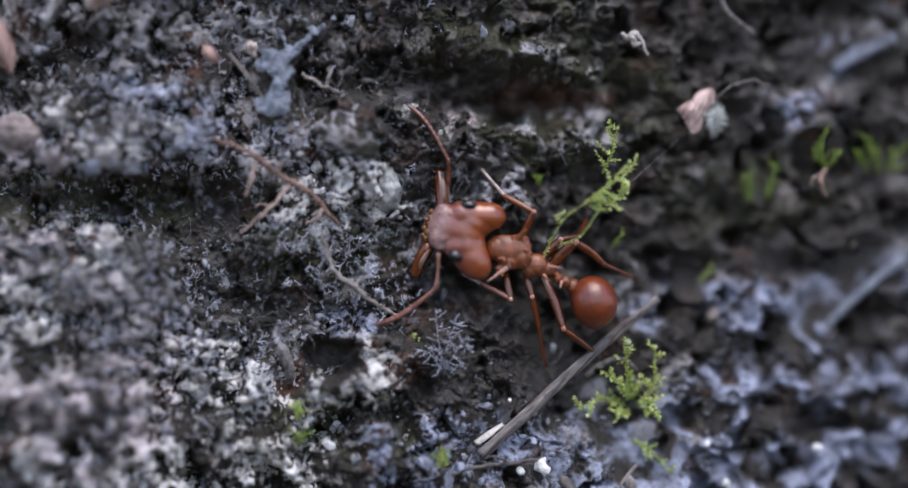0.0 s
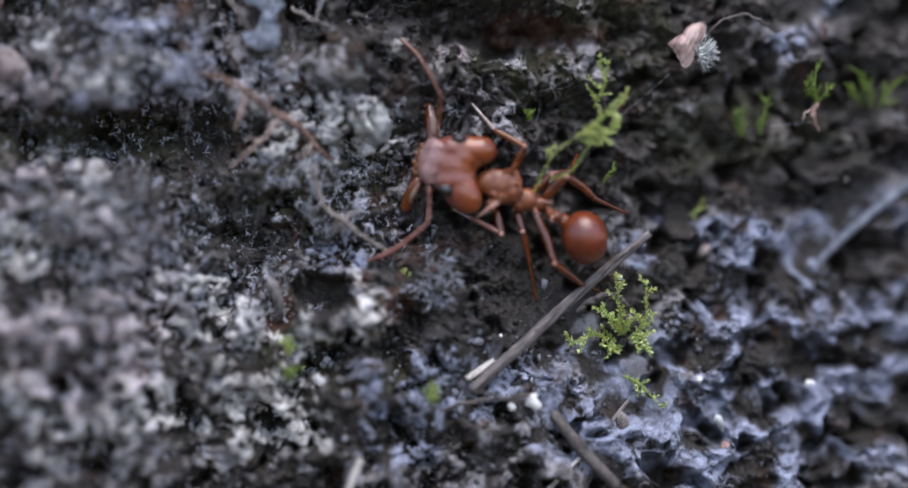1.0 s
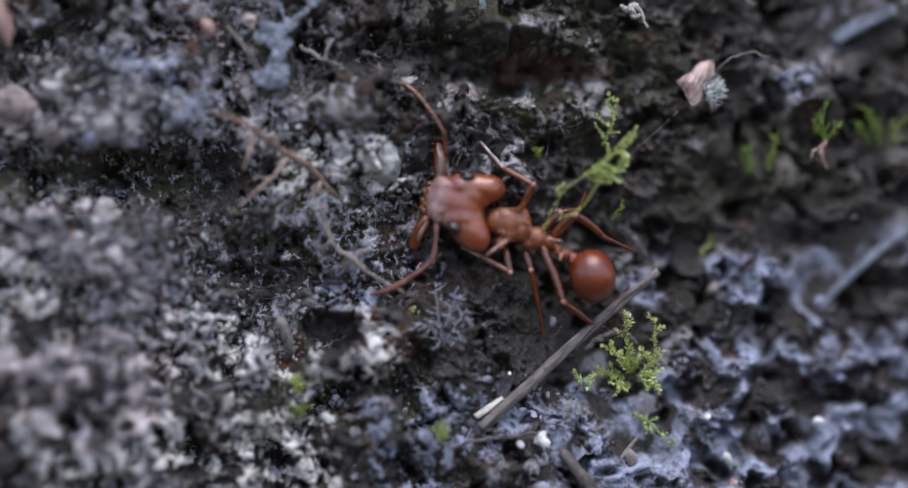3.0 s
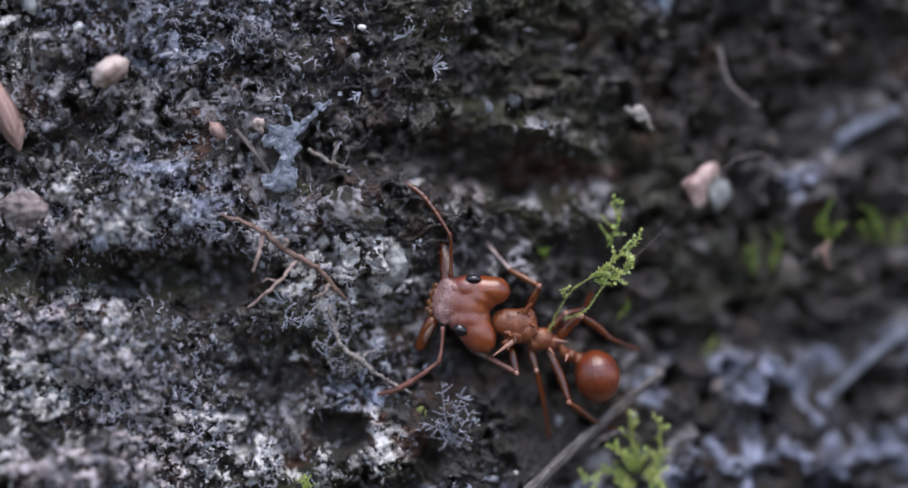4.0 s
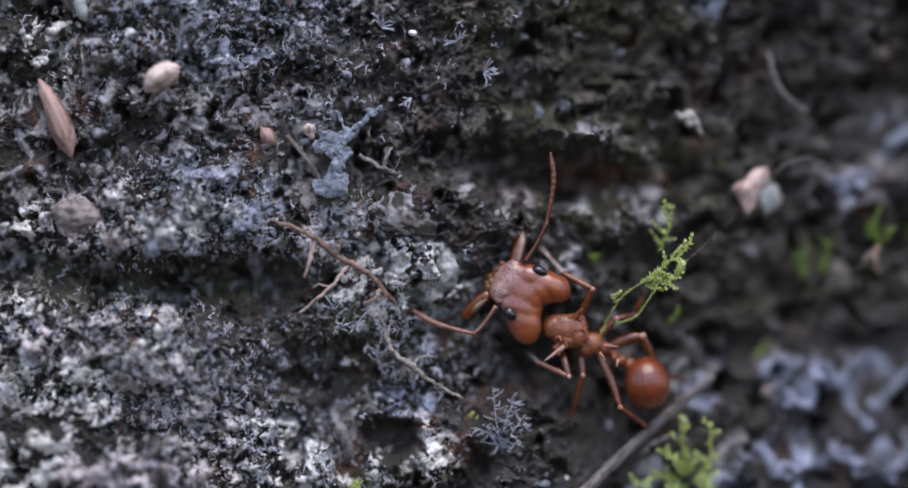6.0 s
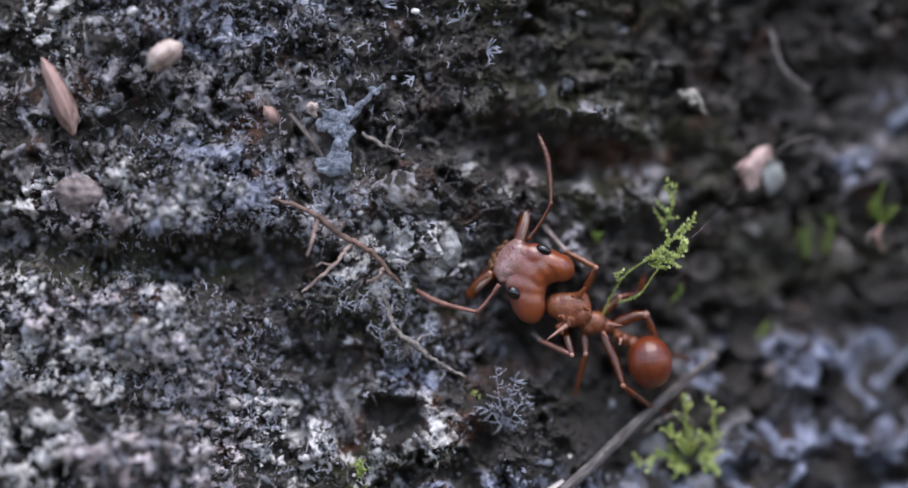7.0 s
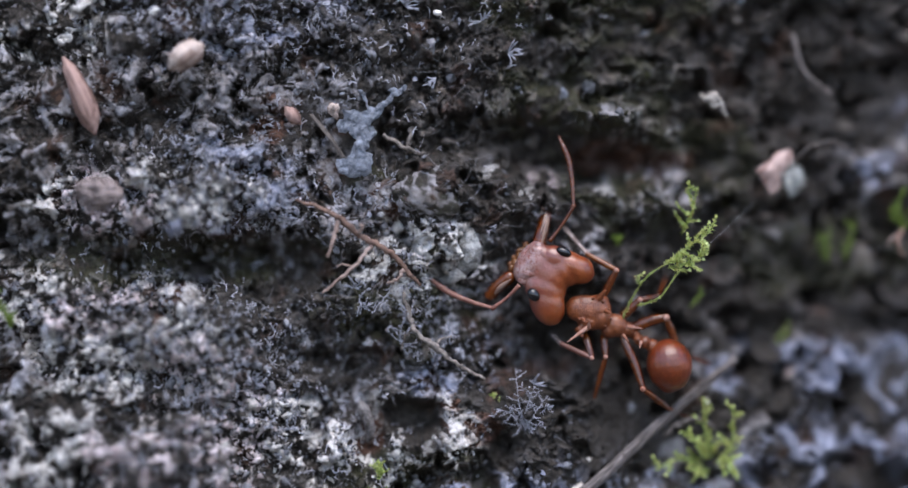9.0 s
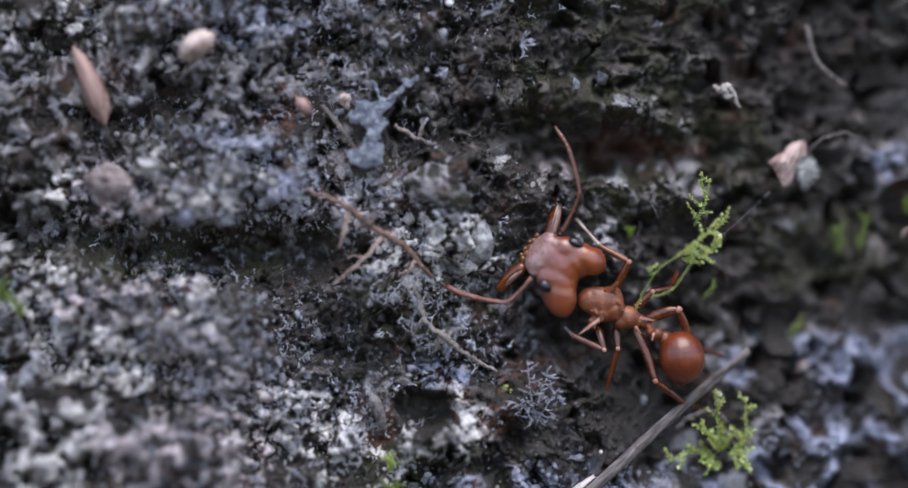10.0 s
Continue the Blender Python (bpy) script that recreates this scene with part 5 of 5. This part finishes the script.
def lobe(seed):
    """A curled, notched lichen lobe of unit length that grows along its own -y."""
    r = random.Random(seed)
    verts, faces, cols, rows = [], [], 5, 5
    curl, twist = r.uniform(-0.7, 0.7), r.uniform(-0.8, 0.8)
    for i in range(rows):
        f = i / (rows - 1)
        wide = (0.16 + 0.42 * math.sin(math.pi * (0.1 + 0.8 * f))) * r.uniform(0.6, 1.35)
        for k in range(cols):
            g = k / (cols - 1) * 2 - 1
            tip = r.uniform(-0.22, 0.16) if i == rows - 1 else 0
            x, z = wide * g, curl * f * f + 0.4 * g * g * f + r.uniform(-0.07, 0.07)
            a = twist * f
            verts.append(Vector((x * math.cos(a) - z * math.sin(a), -f - tip, x * math.sin(a) + z * math.cos(a))))
    for i in range(rows - 1):
        for k in range(cols - 1):
            a = i * cols + k
            faces.append((a, a + 1, a + cols + 1, a + cols))
    n = len(verts)
    verts += [q + Vector((0, 0, -0.13)) for q in verts]
    faces += [tuple(j + n for j in f[::-1]) for f in faces]
    rim = [k for k in range(cols)] + [i * cols + cols - 1 for i in range(1, rows)] + [(rows - 1) * cols + k for k in range(cols - 2, -1, -1)] + [i * cols for i in range(rows - 2, 0, -1)]
    faces += [(rim[k], rim[(k + 1) % len(rim)], rim[(k + 1) % len(rim)] + n, rim[k] + n) for k in range(len(rim))]
    return triangles((verts, faces))


LUMPS, LOBES = [lump(k) for k in range(24)], [lobe(k) for k in range(24)]


def crumbs(name, count, spots, small, large, material, label, seed):
    r = random.Random(seed)
    places = [p + Vector((0, -0.05, 0)) for p in scatter(count, r, spots)]
    sizes = [small * (large / small) ** (r.random() ** 2.6) for _ in places]
    turns = [Euler([r.uniform(0, 6.3) for _ in range(3)]).to_matrix() for _ in places]
    strewn(name, LUMPS, places, sizes, turns, material, label, "crumbs", 0.3)


def scales(name, count, spots, size, material, label, seed):
    """Small curled lobes of lichen that stand out from the bark, in rosettes."""
    r = random.Random(seed)
    places, sizes, turns = [], [], []
    for p in scatter(count // 5, r, spots):
        big = size * r.uniform(0.6, 1.5)
        for _ in range(r.randint(2, 8)):
            q = p + Vector((r.gauss(0, 0.35), 0, r.gauss(0, 0.28)))
            q.y = skin(q.x, q.z) + 0.05
            places.append(q)
            sizes.append(big * r.uniform(0.5, 1.3))
            turns.append((Euler((r.gauss(-0.25, 0.6), r.uniform(0, 6.3), 0)).to_matrix() @ Euler((0, 0, r.gauss(0, 0.7))).to_matrix()))
    strewn(name, LOBES, places, sizes, turns, material, label, "lichen", 1.0)


def fibres(name, count, spots, length, radius, material, label, seed, lift=0.35, kink=0.28):
    r, shapes = random.Random(seed), []
    for p in scatter(count, r, spots):
        d = Vector((r.gauss(0, 1), r.uniform(-0.9, 0.2) * lift * 2, r.gauss(0, 0.8))).normalized()
        size, line, q = length * r.uniform(0.4, 1.6), [p + Vector((0, 0.05, 0))], p.copy()
        for k in range(4):
            d = (d + Vector((r.gauss(0, kink), r.gauss(0, kink * 0.8), r.gauss(0, kink)))).normalized()
            q = q + d * size / 4
            line.append(q.copy())
        shapes.append(tube(line, [radius * r.uniform(0.7, 1.5), radius, radius * 0.5], 4))
    tagged(part(name, join(shapes), material), label, "plant fibres", kind="stuff")


def coral(seed):
    """A small branched lichen of unit height that grows along its own -y."""
    r, shapes = random.Random(seed), []

    def grow(p, d, long, thick, level):
        bend = Vector([r.gauss(0, 0.18) for _ in range(3)])
        q = p + (d + bend).normalized() * long
        shapes.append(tube([p, p.lerp(q, 0.5) + bend * long * 0.3, q], [thick, thick * 0.85, thick * 0.55], 4))
        if level:
            for _ in range(r.choice((2, 2, 3))):
                grow(q, (d + Vector((r.gauss(0, 0.75), r.gauss(0, 0.3), r.gauss(0, 0.75)))).normalized(), long * r.uniform(0.5, 0.9), thick * 0.7, level - 1)

    grow(Vector((0, 0.1, 0)), Vector((0, -1, 0)), 0.45, 0.075, 2)
    return triangles(join(shapes))


CORALS = [coral(k) for k in range(16)]


def corals(name, count, spots, size, material, label, seed):
    r = random.Random(seed)
    places = scatter(count, r, spots)
    sizes = [size * r.uniform(0.5, 1.5) for _ in places]
    turns = [Euler((r.gauss(-0.45, 0.6), 0, r.gauss(0, 0.8))).to_matrix() @ Euler((0, r.uniform(0, 6.3), 0)).to_matrix() for _ in places]
    strewn(name, CORALS, places, sizes, turns, material, label, "lichen")


EVERYWHERE = (720, 380, 560, 360, 1.0)
LEFT = [(220, 230, 150, 90, 1.2), (120, 470, 190, 70, 0.8), (300, -60, 260, 90, 1.2), (330, 560, 150, 80, 1.0), (150, 700, 190, 110, 0.8), (560, 320, 110, 120, 0.6)]
crumbs("soil_crumbs", 900, LEFT + [EVERYWHERE, (780, 740, 180, 90, 0.8)], 0.05, 0.30, "crumb", "loose grey soil crumbs caught on the bark", 71)
crumbs("bark_crumbs", 2600, LEFT + [EVERYWHERE, (780, 740, 180, 90, 0.5)], 0.05, 0.32, "bark", "crumbs of rotten crusted bark", 72)
fibres("plant_fibres", 2600, LEFT + [EVERYWHERE, (450, 460, 90, 80, 0.2), (600, 240, 90, 80, 0.3)], 1.1, 0.010, "fibre", "fine grey dead plant fibres on the bark", 73)
corals("lichen_threads", 3000, [(230, 520, 90, 60, 1.2), (430, 630, 110, 60, 0.6), (600, 310, 70, 65, 0.4), (230, 240, 130, 65, 1.4), (330, -95, 190, 60, 1.6), (90, 460, 150, 50, 0.9), (640, 500, 60, 45, 0.4), (590, 410, 50, 45, 0.3), (180, 690, 150, 90, 0.9), (150, 850, 120, 50, 0.3), (480, 60, 120, 80, 0.5)],
       0.42, "hypha", "pale branched lichen standing on the bark", 77)
scales("lichen_scales", 2600, [(220, 230, 150, 80, 1.6), (340, -90, 200, 65, 1.6), (430, 620, 120, 90, 0.7), (560, 470, 60, 60, 0.4), (1330, 620, 200, 130, 0.5), (780, 720, 160, 80, 0.6), (60, 480, 120, 60, 0.8), EVERYWHERE],
       0.21, "bark", "grey curled lichen lobes on the bark", 74)
scales("lichen_fringe", 900, [(220, 230, 150, 80, 1.6), (340, -90, 200, 65, 1.6), (430, 600, 120, 90, 0.7), (780, 720, 160, 80, 0.4), (30, 480, 120, 60, 0.6)],
       0.20, "scale", "pale blue-grey lichen fringes on the bark", 75)


# ---- what moves ----
def motions():
    def head_pose(du, dv, angle):
        p = NECK - ANT + Vector((du * UNIT, 0, -dv * UNIT))
        return pose(p.x * MM, p.y * MM, p.z * MM, 0, angle, 0)

    walk(head, [(0.0, head_pose(0, 0, 0)), (3.5, head_pose(-2, -1, 0)), (4.5, head_pose(-3, 0, 0)), (5.4, head_pose(-3, 0, 0)), (5.5, head_pose(-3, -16, 20.6)),
                (7.0, head_pose(-1, -15, 20.6)), (10.0, head_pose(-3, -16, 20.6))])
    g = at(995, 497, 0.25) - ANT

    def gaster_pose(du, dv, angle):
        return pose((g.x + du * UNIT) * MM, g.y * MM, (g.z - dv * UNIT) * MM, 0, angle, 0)

    walk(gaster, [(0.0, gaster_pose(0, 0, 0)), (3.5, gaster_pose(-2, 0, 2)), (5.4, gaster_pose(-3, 0, 5)), (5.6, gaster_pose(-3, 2, 6)), (10.0, gaster_pose(-4, 2, 6))])

    def moved(stance, du, dv):
        return [(u + du, v + dv, d) for u, v, d in stance]

    upper_antenna.key([(0.0, UP_A), (1.0, [UP_A[0], (777, 275, -0.9), (703, 174, -0.2)]), (2.2, UP_A), (3.5, [(768, 349, -0.75), (766, 268, -0.9), (684, 180, -0.2)]),
                       (4.5, [(767, 350, -0.75), (768, 284, -0.9), (688, 178, -0.2)]), (5.4, [(767, 350, -0.75), (769, 284, -0.9), (692, 176, -0.2)]),
                       (5.5, [(808, 314, -0.75), (836, 252, -0.8), (842, 135, -0.9)]), (7.0, UP_B), (9.0, [(810, 312, -0.75), (846, 259, -0.8), (820, 132, -0.2)]),
                       (10.0, [(810, 311, -0.75), (836, 255, -0.8), (793, 138, -0.2)])])
    lower_antenna.key([(0.0, LO_A), (1.0, [LO_A[0], (755, 499, -0.9), (652, 564, -0.4)]), (2.2, LO_A), (3.5, [(754, 436, -0.85), (746, 497, -0.9), (644, 551, -0.4)]),
                       (5.4, [(754, 437, -0.85), (751, 499, -0.9), (648, 549, -0.4)]), (5.5, [(758, 390, -0.85), (738, 457, -0.9), (623, 435, -0.4)]), (5.7, [(758, 391, -0.85), (716, 446, -0.9), (606, 402, -0.4)]),
                       (7.5, LO_B), (9.0, [(758, 388, -0.85), (705, 434, -0.9), (600, 385, -0.4)]), (10.0, [(758, 390, -0.85), (711, 437, -0.9), (590, 400, -0.4)])])
    fore_lower.key([(0.0, FORE_LO_A), (5.4, FORE_LO_A), (5.5, FORE_LO_B), (10.0, FORE_LO_B)])
    mid_lower.key([(0.0, MID_LO_A), (3.5, moved(MID_LO_A, -2, 0)), (5.4, moved(MID_LO_A, -3, 0)), (5.5, MID_LO_B), (10.0, MID_LO_B)])
    fore_upper.key([(0.0, FORE_UP), (5.4, FORE_UP), (5.5, moved(FORE_UP, 4, -3)), (10.0, moved(FORE_UP, 5, -4))])
    hind_upper.key([(0.0, HIND_UP_A), (5.5, HIND_UP_A), (5.6, HIND_UP_B), (10.0, HIND_UP_B)])


motions()
